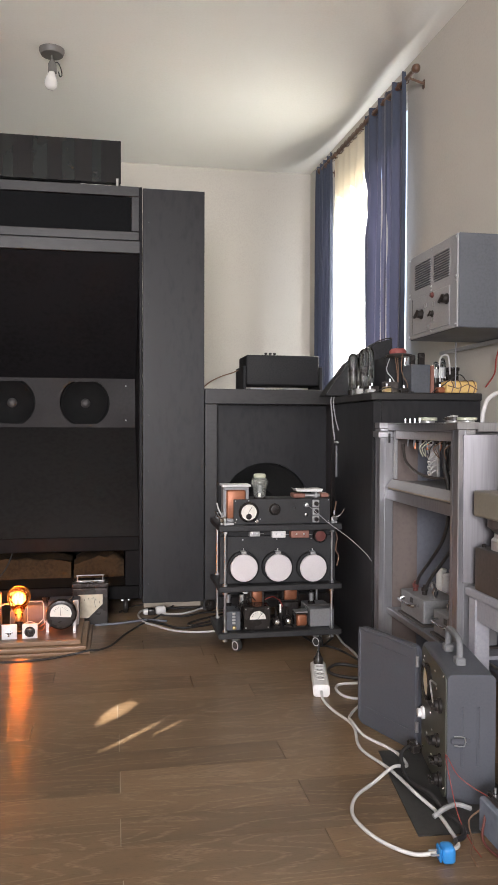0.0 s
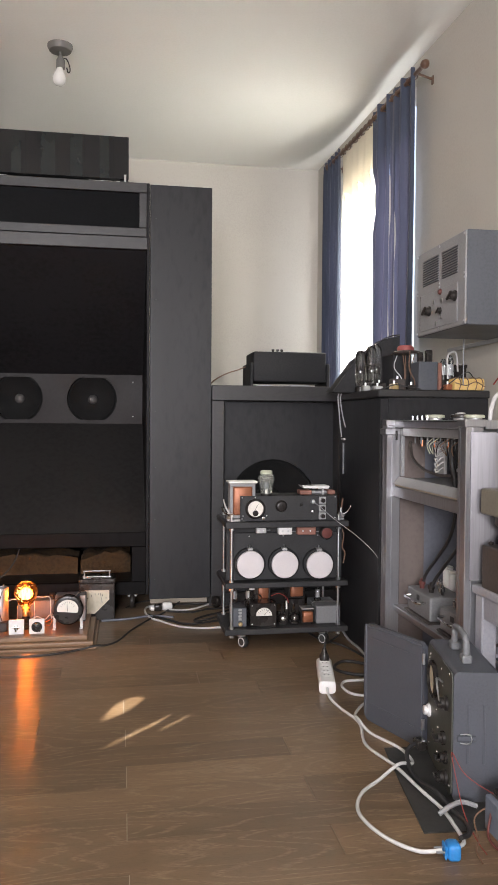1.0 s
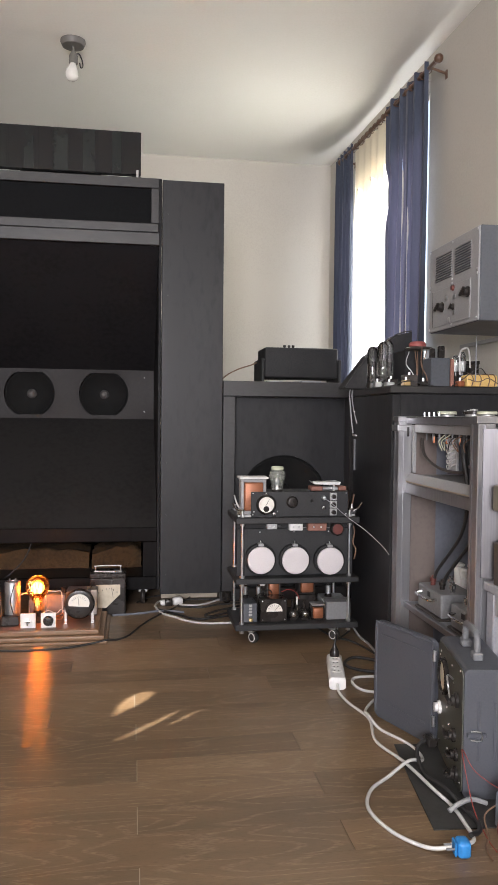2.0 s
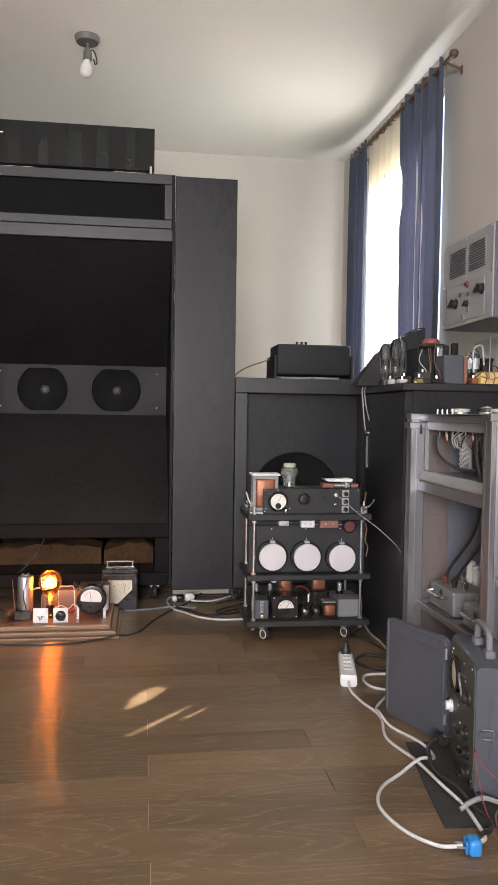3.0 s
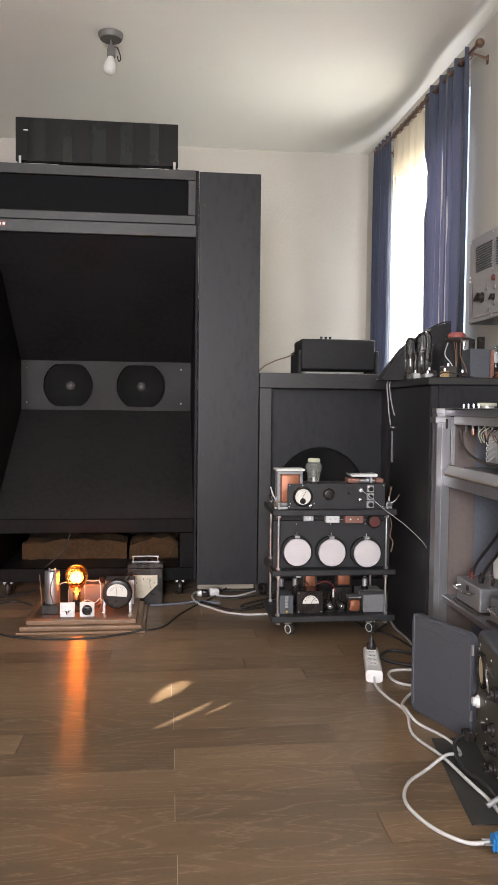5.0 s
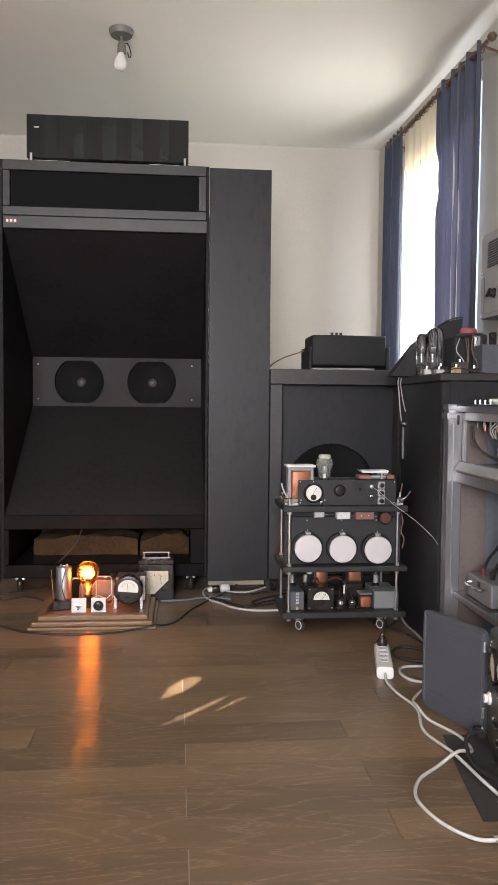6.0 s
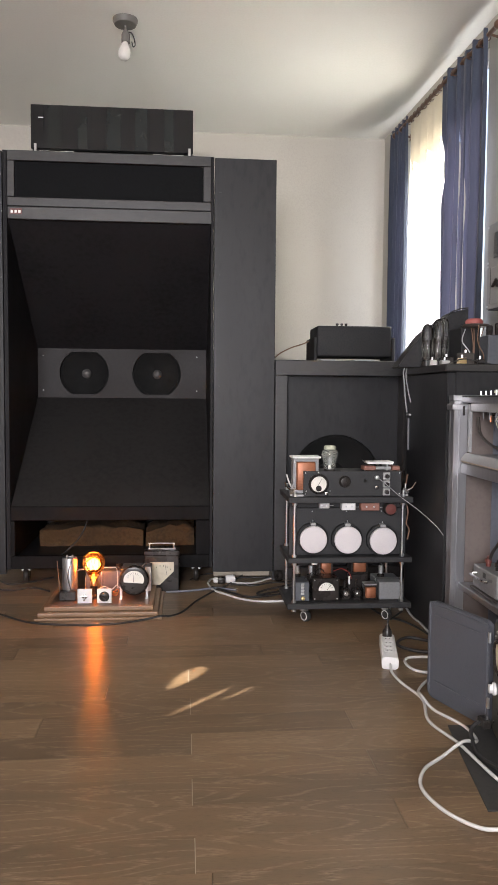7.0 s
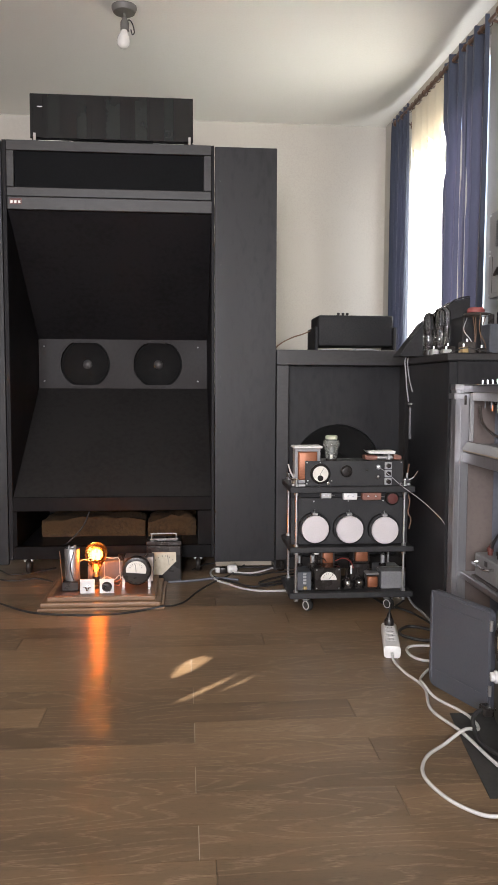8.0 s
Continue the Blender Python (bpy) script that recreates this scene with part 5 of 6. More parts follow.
def rack():
    rk = thing("aluminium_rack", pose(1.19, 2.4, 0), "open aluminium equipment rack with wired chassis inside", "rack")
    for x, y in ((K0 - 0.012, KY0 - 0.004), (K0, KY1 - 0.05), (KX1 - 0.05, KY0 - 0.004), (KX1 - 0.05, KY1 - 0.05)):
        profile_post(rk, x, y, 0.0, KZ - 0.022)
    for x0, x1 in ((K0 + 0.030, K0 + 0.053), (KX1 - 0.053, KX1 - 0.030)):
        part("top_rail", box(x0, x1, KY0 + 0.05, KY1 - 0.05, KZ - 0.028, KZ, 0.002), ALU, rk)
        part("middle_rail", box(x0, x1, KY0 + 0.05, KY1 - 0.05, 0.672, 0.712, 0.003), ALU, rk)
        part("middle_ledge", box(x0 + 0.002, x1 + 0.006, KY0 + 0.05, KY1 - 0.05, 0.713, 0.720, 0.001), PALE_WOOD, rk)
        part("shelf_rail", box(x0, x1, KY0 + 0.05, KY1 - 0.05, 0.240, 0.262, 0.002), ALU, rk)
        part("bottom_rail", box(x0, x1, KY0 + 0.05, KY1 - 0.05, 0.03, 0.06, 0.002), ALU, rk)
    for y0, y1 in ((KY0 - 0.002, KY0 + 0.05), (KY1 - 0.05, KY1 + 0.002)):
        part("corner_cap", box(K0 - 0.003 - (0.012 if y0 < 2.2 else 0.0), K0 + 0.053, y0, y1, KZ - 0.0215, KZ + 0.001, 0.002), ALU, rk)
        part("end_rail", box(K0 + 0.053, KX1 - 0.055, y0 + 0.01, y1 - 0.01, KZ - 0.028, KZ, 0.002), ALU, rk)
        part("end_rail", box(K0 + 0.05, KX1 - 0.05, y0 + 0.01, y1 - 0.01, 0.672, 0.712, 0.002), ALU, rk)
    part("clamp_band", box(K0 - 0.008, K0 + 0.055, KY1 - 0.056, KY1 + 0.006, KZ - 0.055, KZ - 0.032, 0.002), ALU, rk)
    part("latch", box(K0 + 0.03, K0 + 0.038, KY1 - 0.062, KY1 - 0.0565, KZ - 0.075, KZ - 0.04, 0.001), BAKELITE, rk)
    part("end_board", box(K0 + 0.05, 1.146, KY1 - 0.018, KY1 - 0.008, 0.06, 0.93), PANEL_BROWN, rk, "brownish board closing the far end")
    part("end_board", box(1.1475, KX1 - 0.05, KY1 - 0.016, KY1 - 0.008, 0.06, 0.93), PANEL_BLUE, rk, "blue-grey board closing the far end")
    part("side_board", box(KX1 - 0.012, KX1 - 0.004, KY0 + 0.05, KY1 - 0.05, 0.06, 0.93), PANEL_BLUE, rk, "blue-grey board closing the wall side")
    arc = [(K0 + 0.002 + 0.350 * i / 20, KY0 - 0.0085 - 0.040 * math.sin(math.pi * i / 20)) for i in range(21)]
    part("front_sheet", prism(arc + [(x, y + 0.003) for x, y in arc[::-1]], 0.497, 0.925, "z"), SHEET_METAL, rk, "shiny bowed metal sheet", smooth=40)
    part("top_sheet", box(K0 + 0.03, KX1 - 0.03, KY0 + 0.01, KY1 - 0.01, KZ - 0.006, KZ - 0.003), SHEET_METAL, rk)
    part("shelf", box(K0 + 0.054, KX1 - 0.054, KY0 + 0.05, KY1 - 0.05, 0.250, 0.2605), PALE_GREY, rk)
    # inner frame of the upper bay and its leaning lower plate
    part("bay_frame", box(K0 + 0.050, K0 + 0.062, KY1 - 0.075, KY1 - 0.058, 0.750, 0.93, 0.002), LIGHT_GREY, rk)
    part("bay_frame", prism([(K0 + 0.022, 0.721), (K0 + 0.030, 0.721), (K0 + 0.050, 0.746), (K0 + 0.044, 0.749)], KY0 + 0.06, KY1 - 0.06, "y"), LIGHT_GREY, rk)
    part("bay_floor", box(K0 + 0.054, KX1 - 0.014, KY0 + 0.06, KY1 - 0.06, 0.736, 0.742), LIGHT_GREY, rk)
    return rk


rack()
ch = thing("wired_chassis", pose(1.2, 2.45, 0.90), "wired amplifier chassis hung in the top of the rack", "chassis")
part("plate", box(1.03, 1.36, 2.14, 2.68, 0.902, 0.9325, 0.002), TIN, ch)
for i in range(7):
    y = 2.26 + i * 0.055
    s = part("tube_socket", lathe([(0, 0), (0.013, 0), (0.013, -0.012), (0, -0.012)], pose(1.07, y, 0.9015), 14), BAKELITE, ch, smooth=40)
    part("pin", rod_between((1.07, y, 0.889), (1.07, y, 0.866), 0.004, 8), HANDLE_GREY if i % 2 else DARK_COPPER, s)
    part("pin", rod_between((1.05, y + 0.018, 0.9015), (1.05, y + 0.018, 0.876), 0.0025, 8), HANDLE_GREY, s)
part("sub_box", box(1.13, 1.22, 2.30, 2.50, 0.850, 0.9015, 0.003), BAKELITE, ch)
strip = part("terminal_board", box(1.085, 1.095, 2.43, 2.50, 0.775, 0.90, 0.001), TIN, ch, "upright terminal board")
for i in range(6):
    z = 0.788 + i * 0.018
    part("wire_loop", sweep([(1.084, 2.485, z), (1.070, 2.475, z + 0.004), (1.066, 2.455, z - 0.008), (1.075, 2.438, z + 0.006), (1.084, 2.436, z + 0.01)], 0.0022, 6, 4), CORD_WHITE, strip)
for k in range(6):
    a = 2.22 + 0.045 * k
    part("loose_wire", sweep([(1.05, a, 0.90), (1.03 + 0.01 * (k % 2), a + 0.03, 0.875), (1.045, a + 0.055 - 0.02 * (k % 3), 0.845), (1.06, a + 0.08, 0.872)], 0.0018, 6, 4), (CORD_BROWN, CORD_BLACK, CORD_BROWN, CORD_BLACK, CAP_PALE, CAP_PALE)[k], ch)
part("cord_bundle", sweep([(1.06, 2.68, 0.88), (1.055, 2.64, 0.82), (1.06, 2.55, 0.785), (1.07, 2.44, 0.772), (1.08, 2.36, 0.775)], 0.0055, 8), DARK_BROWN, ch)
for dx in (0, 0.02):
    part("down_cord", sweep([(1.05 + dx, 2.29, 0.90), (1.045 + dx, 2.285, 0.83), (1.05 + dx, 2.27, 0.77), (1.05 + dx, 2.265, 0.7425)], 0.008, 8), CORD_BLACK, ch)
part("cable_clamp", rod_between((1.045, 2.20, 0.80), (1.06, 2.27, 0.80), 0.007, 10), TIN, ch)
for pts in ([(1.08, 2.34, 0.735), (1.08, 2.33, 0.648), (1.08, 2.37, 0.565), (1.08, 2.46, 0.487), (1.075, 2.55, 0.41), (1.07, 2.575, 0.36)],
            [(1.085, 2.27, 0.735), (1.085, 2.265, 0.64), (1.085, 2.31, 0.55), (1.085, 2.40, 0.475), (1.08, 2.48, 0.405), (1.075, 2.505, 0.36)]):
    tagged(part("heavy_cable", sweep(pts, 0.0058, 10), CORD_BLACK, smooth=60), "thick black cable dropping to the grey device", "cable", "rack cables")


def grey_device(x0, x1, y0, y1, z1, label, posts):
    gd = thing("grey_device", pose((x0 + x1) / 2, (y0 + y1) / 2, 0.2605), label, "device", "devices in the rack")
    part("base", box(x0 - 0.008, x1 + 0.008, y0 - 0.008, y1 + 0.008, 0.2612, 0.269, 0.002), DARK_BROWN, gd)
    part("case", box(x0, x1, y0, y1, 0.2692, z1, 0.006, 2), DEVICE_GREY, gd)
    part("handle", sweep([(x0, y0 + 0.04, z1 - 0.025), (x0 - 0.026, y0 + 0.045, z1 - 0.028), (x0 - 0.026, y1 - 0.045, z1 - 0.028), (x0, y1 - 0.04, z1 - 0.025)], 0.005, 8, 3), CHROME, gd, smooth=50)
    part("mark", box(x0 - 0.0012, x0 - 0.0002, (y0 + y1) / 2 - 0.012, (y0 + y1) / 2 + 0.012, z1 - 0.030, z1 - 0.012), INK, gd)
    for x, y, mat in posts:
        part("post", lathe([(0.009, 0), (0.009, 0.012), (0.012, 0.014), (0.012, 0.026), (0.006, 0.028), (0.006, 0.036), (0, 0.036)], pose(x, y, z1 + 0.0003), 14), mat, gd, smooth=35)


grey_device(1.035, 1.165, 2.42, 2.63, 0.352, "light grey device with chrome handle in the rack", ((1.07, 2.575, DARK_RED), (1.075, 2.505, BAKELITE), (1.13, 2.56, CHROME), (1.09, 2.45, CHROME)))
grey_device(1.035, 1.165, 2.15, 2.34, 0.345, "second light grey device with chrome handle in the rack", ((1.07, 2.29, CHROME), (1.09, 2.20, CHROME)))
for x, y, r, h, mat, label in ((1.205, 2.655, 0.018, 0.15, PAPER, "pale paper tube standing in the rack"), (1.205, 2.61, 0.015, 0.14, WHITE_PLASTIC, "white tube standing in the rack"), (1.225, 2.52, 0.045, 0.17, TIN, "grey metal can standing in the rack")):
    o = thing("canister", pose(x, y, 0.2605), label, "canister", "canisters")
    part("can", lathe([(0, 0), (r, 0), (r, h), (r * 0.9, h + 0.003), (0, h + 0.003)], pose(x, y, 0.2608), 22), mat, o, smooth=40)
    part("rim", lathe([(r, h - 0.008), (r + 0.002, h - 0.006), (r + 0.002, h), (r, h + 0.001)], pose(x, y, 0.2608), 22), mat, o, smooth=40)

# small parts on the rack's top
for x, y, r, h, mat, cat_label in ((1.10, 2.55, 0.034, 0.022, CAP_PALE, "pale round knob standing on the rack"), (1.055, 2.24, 0.034, 0.020, BAKELITE, "dark round coil on the rack"), (1.045, 2.13, 0.030, 0.018, CAP_PALE, "pale round lid on the rack"),
                                   (1.13, 2.40, 0.014, 0.028, TIN, "small metal can on the rack"), (1.10, 2.36, 0.012, 0.024, TIN, "small metal can on the rack")):
    o = thing("rack_top_part", pose(x, y, KZ), cat_label, "electronic part", "parts on the rack")
    part("foot", lathe([(0, 0), (r * 0.75, 0), (r * 0.75, h * 0.45), (0, h * 0.45)], pose(x, y, KZ - 0.0025), 20), TIN, o, smooth=40)
    part("body", lathe([(0, 0), (r, 0.001), (r, h * 0.45), (r * 0.9, h * 0.55), (0, h * 0.6)], pose(x, y, KZ - 0.0023 + h * 0.45), 24), mat, o, smooth=40)
for i in range(4):
    o = thing("stud", pose(1.06, 2.66 - i * 0.045, KZ - 0.003), "short metal stud on the rack's top", "stud", "studs")
    part("stem", rod_between((1.06, 2.66 - i * 0.045, KZ - 0.0028), (1.06, 2.66 - i * 0.045, KZ + 0.016), 0.003, 8), STEEL, o)
tagged(part("white_hose", sweep([(1.12, 2.18, 0.962), (1.125, 2.18, 1.0), (1.15, 2.19, 1.04), (1.22, 2.2, 1.065), (1.34, 2.2, 1.07), (1.44, 2.2, 1.06)], 0.007, 8), CORD_WHITE, smooth=60), "white cable rising from the rack to the wall", "cable")
tagged(part("wall_cable", sweep([(1.425, 2.52, 1.23), (1.42, 2.5, 1.18), (1.415, 2.5, 1.12), (1.42, 2.52, 1.05), (1.43, 2.55, 0.99)], 0.006, 8), CORD_BLACK, smooth=60), "black cord hanging on the wall", "cable")
tagged(part("wall_cable", sweep([(1.41, 2.62, 1.24), (1.40, 2.62, 1.2), (1.415, 2.66, 1.15), (1.40, 2.7, 1.10)], 0.003, 6), CORD_RED), "thin red cord hanging on the wall", "cable")

# ---------------------------------------------------------------- pale table with the brown apparatus
tbl = thing("pale_table", pose(1.2, 1.8, 0), "pale grey painted small work table", "table")
part("tabletop", box(0.988, 1.42, 1.50, 2.018, 0.465, 0.490, 0.005, 2), PALE_GREY, tbl)
part("apron", box(1.000, 1.012, 1.56, 1.97, 0.40, 0.4645, 0.002), PALE_GREY, tbl)
part("apron", box(1.06, 1.36, 1.995, 2.007, 0.40, 0.4645, 0.002), PALE_GREY, tbl)
for x in (0.996, 1.365):
    for y in (1.508, 1.965):
        part("leg", box(x, x + 0.045, y, y + 0.045, 0.0, 0.4645, 0.004), PALE_GREY, tbl)
ap = thing("brown_apparatus", pose(1.1, 1.88, 0.49), "brown enamelled apparatus with a metal neck on a dark base", "apparatus")
part("base", box(0.992, 1.19, 1.69, 1.965, 0.4905, 0.612, 0.004, 2), DARK_BROWN, ap, "dark brown base case")
part("base_label", box(0.9904, 0.9918, 1.76, 1.83, 0.545, 0.575), PAPER, ap, "small pale plate of writing")
part("neck", lathe([(0, 0), (0.062, 0), (0.062, 0.026), (0.054, 0.034), (0.054, 0.044), (0, 0.044)], pose(1.068, 1.885, 0.6125), 28), TIN, ap, smooth=40)
part("collar", lathe([(0, 0), (0.050, 0), (0.072, 0.018), (0.072, 0.041), (0, 0.041)], pose(1.068, 1.885, 0.6568), 28), DARK_BROWN, ap, smooth=40)
part("head", box(0.985, 1.19, 1.70, 1.965, 0.6985, 0.770, 0.006, 2), BROWN_METAL, ap, "olive-brown enamelled head")
part("staple", sweep([(1.05, 1.90, 0.771), (1.05, 1.90, 0.794), (1.09, 1.90, 0.794), (1.09, 1.90, 0.771)], 0.004, 8, 2), STEEL, ap)
for y in (1.76, 1.95):
    part("foot_knob", lathe([(0.006, 0), (0.006, 0.008), (0, 0.01)], pose(1.012, y, 0.6122), 10), BAKELITE, ap)

# ---------------------------------------------------------------- grey tester with its lid open
GT = pose(0.810, 1.750, 0, 0, 0, -11.0)
gt = thing("portable_tester", GT, "grey enamelled portable tester with its lid open, on the floor", "tester")
GW, GD, GH = 0.290, 0.124, 0.330
part("case", prism(rounded(0.004, GD, 0.004, GH, 0.014), 0.0, GW, "y", bevel=0.0), GREY_PAINT, gt, local=True, smooth=40)
for a in (0.30, 0.62):
    part("pressed_rib", box(GD * a, GD * a + 0.007, -0.0022, -0.0002, 0.10, 0.25, 0.001), GREY_PAINT, gt, local=True)
pan = part("front_panel", prism(rounded(0.005, GW - 0.005, 0.010, GH - 0.006, 0.022), 0.0005, 0.0038, "x"), OLIVE, gt, "olive-black control panel", local=True)
o = part("dial_bezel", lathe([(0.050, 0), (0.050, 0.010), (0.043, 0.012), (0.043, 0.004), (0, 0.004)], pose(0, 0.200, 0.245, 0, -90, 0), 30), BAKELITE, pan, local=True, smooth=30)
part("dial", lathe([(0, 0.0045), (0.042, 0.0045), (0.042, 0.004)], pose(0, 0.200, 0.245, 0, -90, 0), 28), DIAL_OLD, o, local=True)
for y, z, r, mat in ((0.252, 0.138, 0.016, WHITE_PLASTIC), (0.055, 0.232, 0.018, BAKELITE), (0.078, 0.132, 0.016, BAKELITE), (0.052, 0.092, 0.015, BAKELITE), (0.052, 0.042, 0.018, BAKELITE), (0.20, 0.10, 0.006, CHROME)):
    h = 0.018 if r > 0.01 else 0.008
    k = part("knob", lathe([(r * 1.1, 0), (r * 1.1, h * 0.4), (r * 0.8, h * 0.5), (r * 0.8, h), (0, h)], pose(0, y, z, 0, -90, 0), 20), mat, pan, local=True, smooth=35)
    if mat is BAKELITE:
        part("grip", box(-h - 0.012, -h, y - r * 1.2, y + r * 1.2, z - r * 0.25, z + r * 0.25, 0.002), BAKELITE, k, local=True)
for y, z in ((0.25, 0.30), (0.262, 0.285), (0.268, 0.15), (0.262, 0.04), (0.02, 0.035), (0.03, 0.315), (0.15, 0.13), (0.17, 0.17), (0.12, 0.30), (0.10, 0.26), (0.16, 0.06)):
    part("screw", lathe([(0.004, 0), (0.003, 0.002), (0, 0.0025)], pose(0.0004, y, z, 0, -90, 0), 8), CHROME, pan, local=True)
part("wire_loop", sweep([(0.0, 0.10, 0.27), (-0.018, 0.09, 0.285), (-0.022, 0.07, 0.27), (-0.018, 0.06, 0.235)], 0.0025, 6), STEEL, pan, local=True)
# carrying handle
part("handle", sweep([(0.055, 0.085, GH - 0.002), (0.055, 0.085, GH + 0.045), (0.055, 0.100, GH + 0.064), (0.055, 0.19, GH + 0.064), (0.055, 0.205, GH + 0.045), (0.055, 0.205, GH - 0.002)], 0.009, 12, 4), HANDLE_GREY, gt, "thick cast grey handle", local=True, smooth=60)
for y in (0.085, 0.205):
    part("handle_boss", box(0.042, 0.068, y - 0.018, y + 0.018, GH - 0.001, GH + 0.020, 0.004), HANDLE_GREY, gt, local=True)
part("latch", box(0.012, 0.060, -0.007, -0.0003, 0.158, 0.172, 0.002), GREY_PAINT, gt, local=True)
part("latch_loop", sweep([(0.020, -0.006, 0.176), (0.045, -0.009, 0.176), (0.045, -0.009, 0.154), (0.020, -0.006, 0.154)], 0.0018, 6, 2), STEEL, gt, local=True)
# lid: a shallow pressed tray, hinged on the case's far edge
LID = pose(0.858, 2.034, 0.008, 0, 0, 20.5)
lid_m = GT.inverted() @ LID


def lid_piece(bm):
    bm.transform(lid_m)
    return bm


lid = part("lid", lid_piece(prism(rounded(0.0, 0.272, 0.0, 0.308, 0.026, 8), -0.004, 0.012, "x")), GREY_PAINT, gt, "open grey lid with pressed ribs", local=True, smooth=40)
for z in (0.055, 0.265):
    part("pressed_rib", lid_piece(box(-0.0062, -0.0042, 0.035, 0.24, z, z + 0.005, 0.001)), GREY_PAINT, lid, local=True)
part("pressed_rim", lid_piece(sweep([(-0.004, 0.012, 0.02), (-0.004, 0.012, 0.275), (-0.004, 0.03, 0.297), (-0.004, 0.24, 0.297), (-0.004, 0.261, 0.275), (-0.004, 0.261, 0.02)], 0.003, 6, 2)), GREY_PAINT, lid, local=True)
for z in (0.06, 0.25):
    part("hinge", lid_piece(rod_between((-0.006, 0.0, z), (-0.006, 0.0, z + 0.03), 0.005, 10)), STEEL, lid, local=True)

tagged(part("rubber_sheet", prism([(0.688, 1.625), (0.720, 1.86), (0.752, 2.075), (0.99, 2.05), (0.995, 1.605)], 0.0005, 0.0035, "z"), RUBBER), "thin black sheet lying under the tester", "mat")

# blue-grey box with a glass tube beside it
bb = thing("blue_box", pose(0.92, 1.54, 0), "rough blue-grey box carrying a glass tube", "box")
part("case", box(0.838, 1.02, 1.40, 1.628, 0.0005, 0.083, 0.004), BLUE_GREY, bb)
part("top_board", box(0.850, 1.01, 1.41, 1.62, 0.0833, 0.088, 0.001), DARK_BROWN, bb)
gt2 = thing("glass_tube", pose(0.905, 1.575, 0.088), "clear glass tube in a black base", "radio tube")
part("base", lathe([(0, 0), (0.034, 0), (0.034, 0.008), (0.024, 0.012), (0.024, 0.045), (0, 0.045)], pose(0.905, 1.575, 0.0885), 22), BAKELITE, gt2, smooth=40)
g = part("glass", shell([(0.022, 0), (0.025, 0.02), (0.026, 0.06), (0.020, 0.078), (0, 0.085)], pose(0.905, 1.575, 0.134), 24), CLEAR, gt2, smooth=60)
g.visible_shadow = False
part("plate", rod_between((0.905, 1.575, 0.136), (0.905, 1.575, 0.19), 0.012, 12), TIN, gt2)
o = thing("terminal_strip", pose(0.862, 1.60, 0.088), "black terminal strip on the blue box", "terminal")
part("strip", box(0.852, 0.878, 1.56, 1.615, 0.0883, 0.100, 0.002), BAKELITE, o)
part("screw", rod_between((0.865, 1.60, 0.10), (0.865, 1.60, 0.112), 0.003, 8), STEEL, o)

# ---------------------------------------------------------------- things on the side cabinet
sl = thing("sloping_panel", pose(1.04, 3.2, RZ), "black sloping metal housing with glass tubes in front", "housing")
part("housing", prism([(0.893, RZ + 0.0005), (1.20, RZ + 0.0005), (1.20, 1.335), (1.13, 1.318), (1.00, 1.225)], 3.17, 3.27, "y", bevel=0.003), BLACK_MATT, sl)
part("rim", sweep([(0.90, 3.168, RZ + 0.012), (1.00, 3.168, 1.228), (1.13, 3.168, 1.321), (1.198, 3.168, 1.337)], 0.003, 6, 2), BLACK_EDGE, sl)
part("vent_box", box(1.115, 1.195, 3.02, 3.165, RZ + 0.0005, 1.24, 0.004), BLACK_MATT, sl)
for x, y, h, mat in ((0.998, 3.10, 0.185, CLEAR), (1.040, 3.085, 0.205, CLEAR), (1.078, 3.13, 0.215, CLEAR)):
    o = thing("rectifier_tube", pose(x, y, RZ), "tall clear glass tube standing on the side cabinet", "radio tube", "tubes on the cabinet")
    part("base", lathe([(0, 0), (0.023, 0), (0.023, 0.022), (0, 0.022)], pose(x, y, RZ + 0.0005), 18), BAKELITE, o, smooth=40)
    g = part("glass", shell([(0.019, 0), (0.0225, 0.02), (0.0225, h - 0.05), (0.015, h - 0.034), (0, h - 0.026)], pose(x, y, RZ + 0.023), 22), mat, o, smooth=60)
    g.visible_shadow = False
    part("plate", box(x - 0.008, x + 0.008, y - 0.005, y + 0.005, RZ + 0.03, RZ + h * 0.6, 0.002), BAKELITE, o)
for x, y, w, h, mat, label in ((0.995, 3.02, 0.03, 0.025, TIN, "small bright clip on the cabinet"), (1.04, 2.98, 0.05, 0.035, BAKELITE, "small black block on the cabinet"), (1.10, 2.93, 0.06, 0.05, DARK_BROWN, "dark brown block on the cabinet"),
        (1.005, 2.90, 0.035, 0.018, TIN, "small tin lug on the cabinet"), (1.06, 2.86, 0.028, 0.026, BRASS, "small brass terminal on the cabinet"), (1.12, 2.83, 0.03, 0.020, BAKELITE, "small black terminal on the cabinet"), (1.265, 2.815, 0.026, 0.024, DARK_COPPER, "small copper coil on the cabinet")):
    o = thing("small_block", pose(x, y, RZ), label, "electronic part", "small parts on the cabinet")
    part("body", box(x - w / 2, x + w / 2, y - 0.02, y + 0.02, RZ + 0.0005, RZ + h, 0.004), mat, o)
    part("stud", rod_between((x, y, RZ + h), (x, y, RZ + h + 0.012), 0.004, 8), STEEL, o)
rs = thing("coil_stand", pose(1.16, 2.97, RZ), "wire stand with a red coil on top", "coil")
part("foot", box(1.125, 1.185, 2.94, 3.0, RZ + 0.0005, RZ + 0.02, 0.003), BAKELITE, rs)
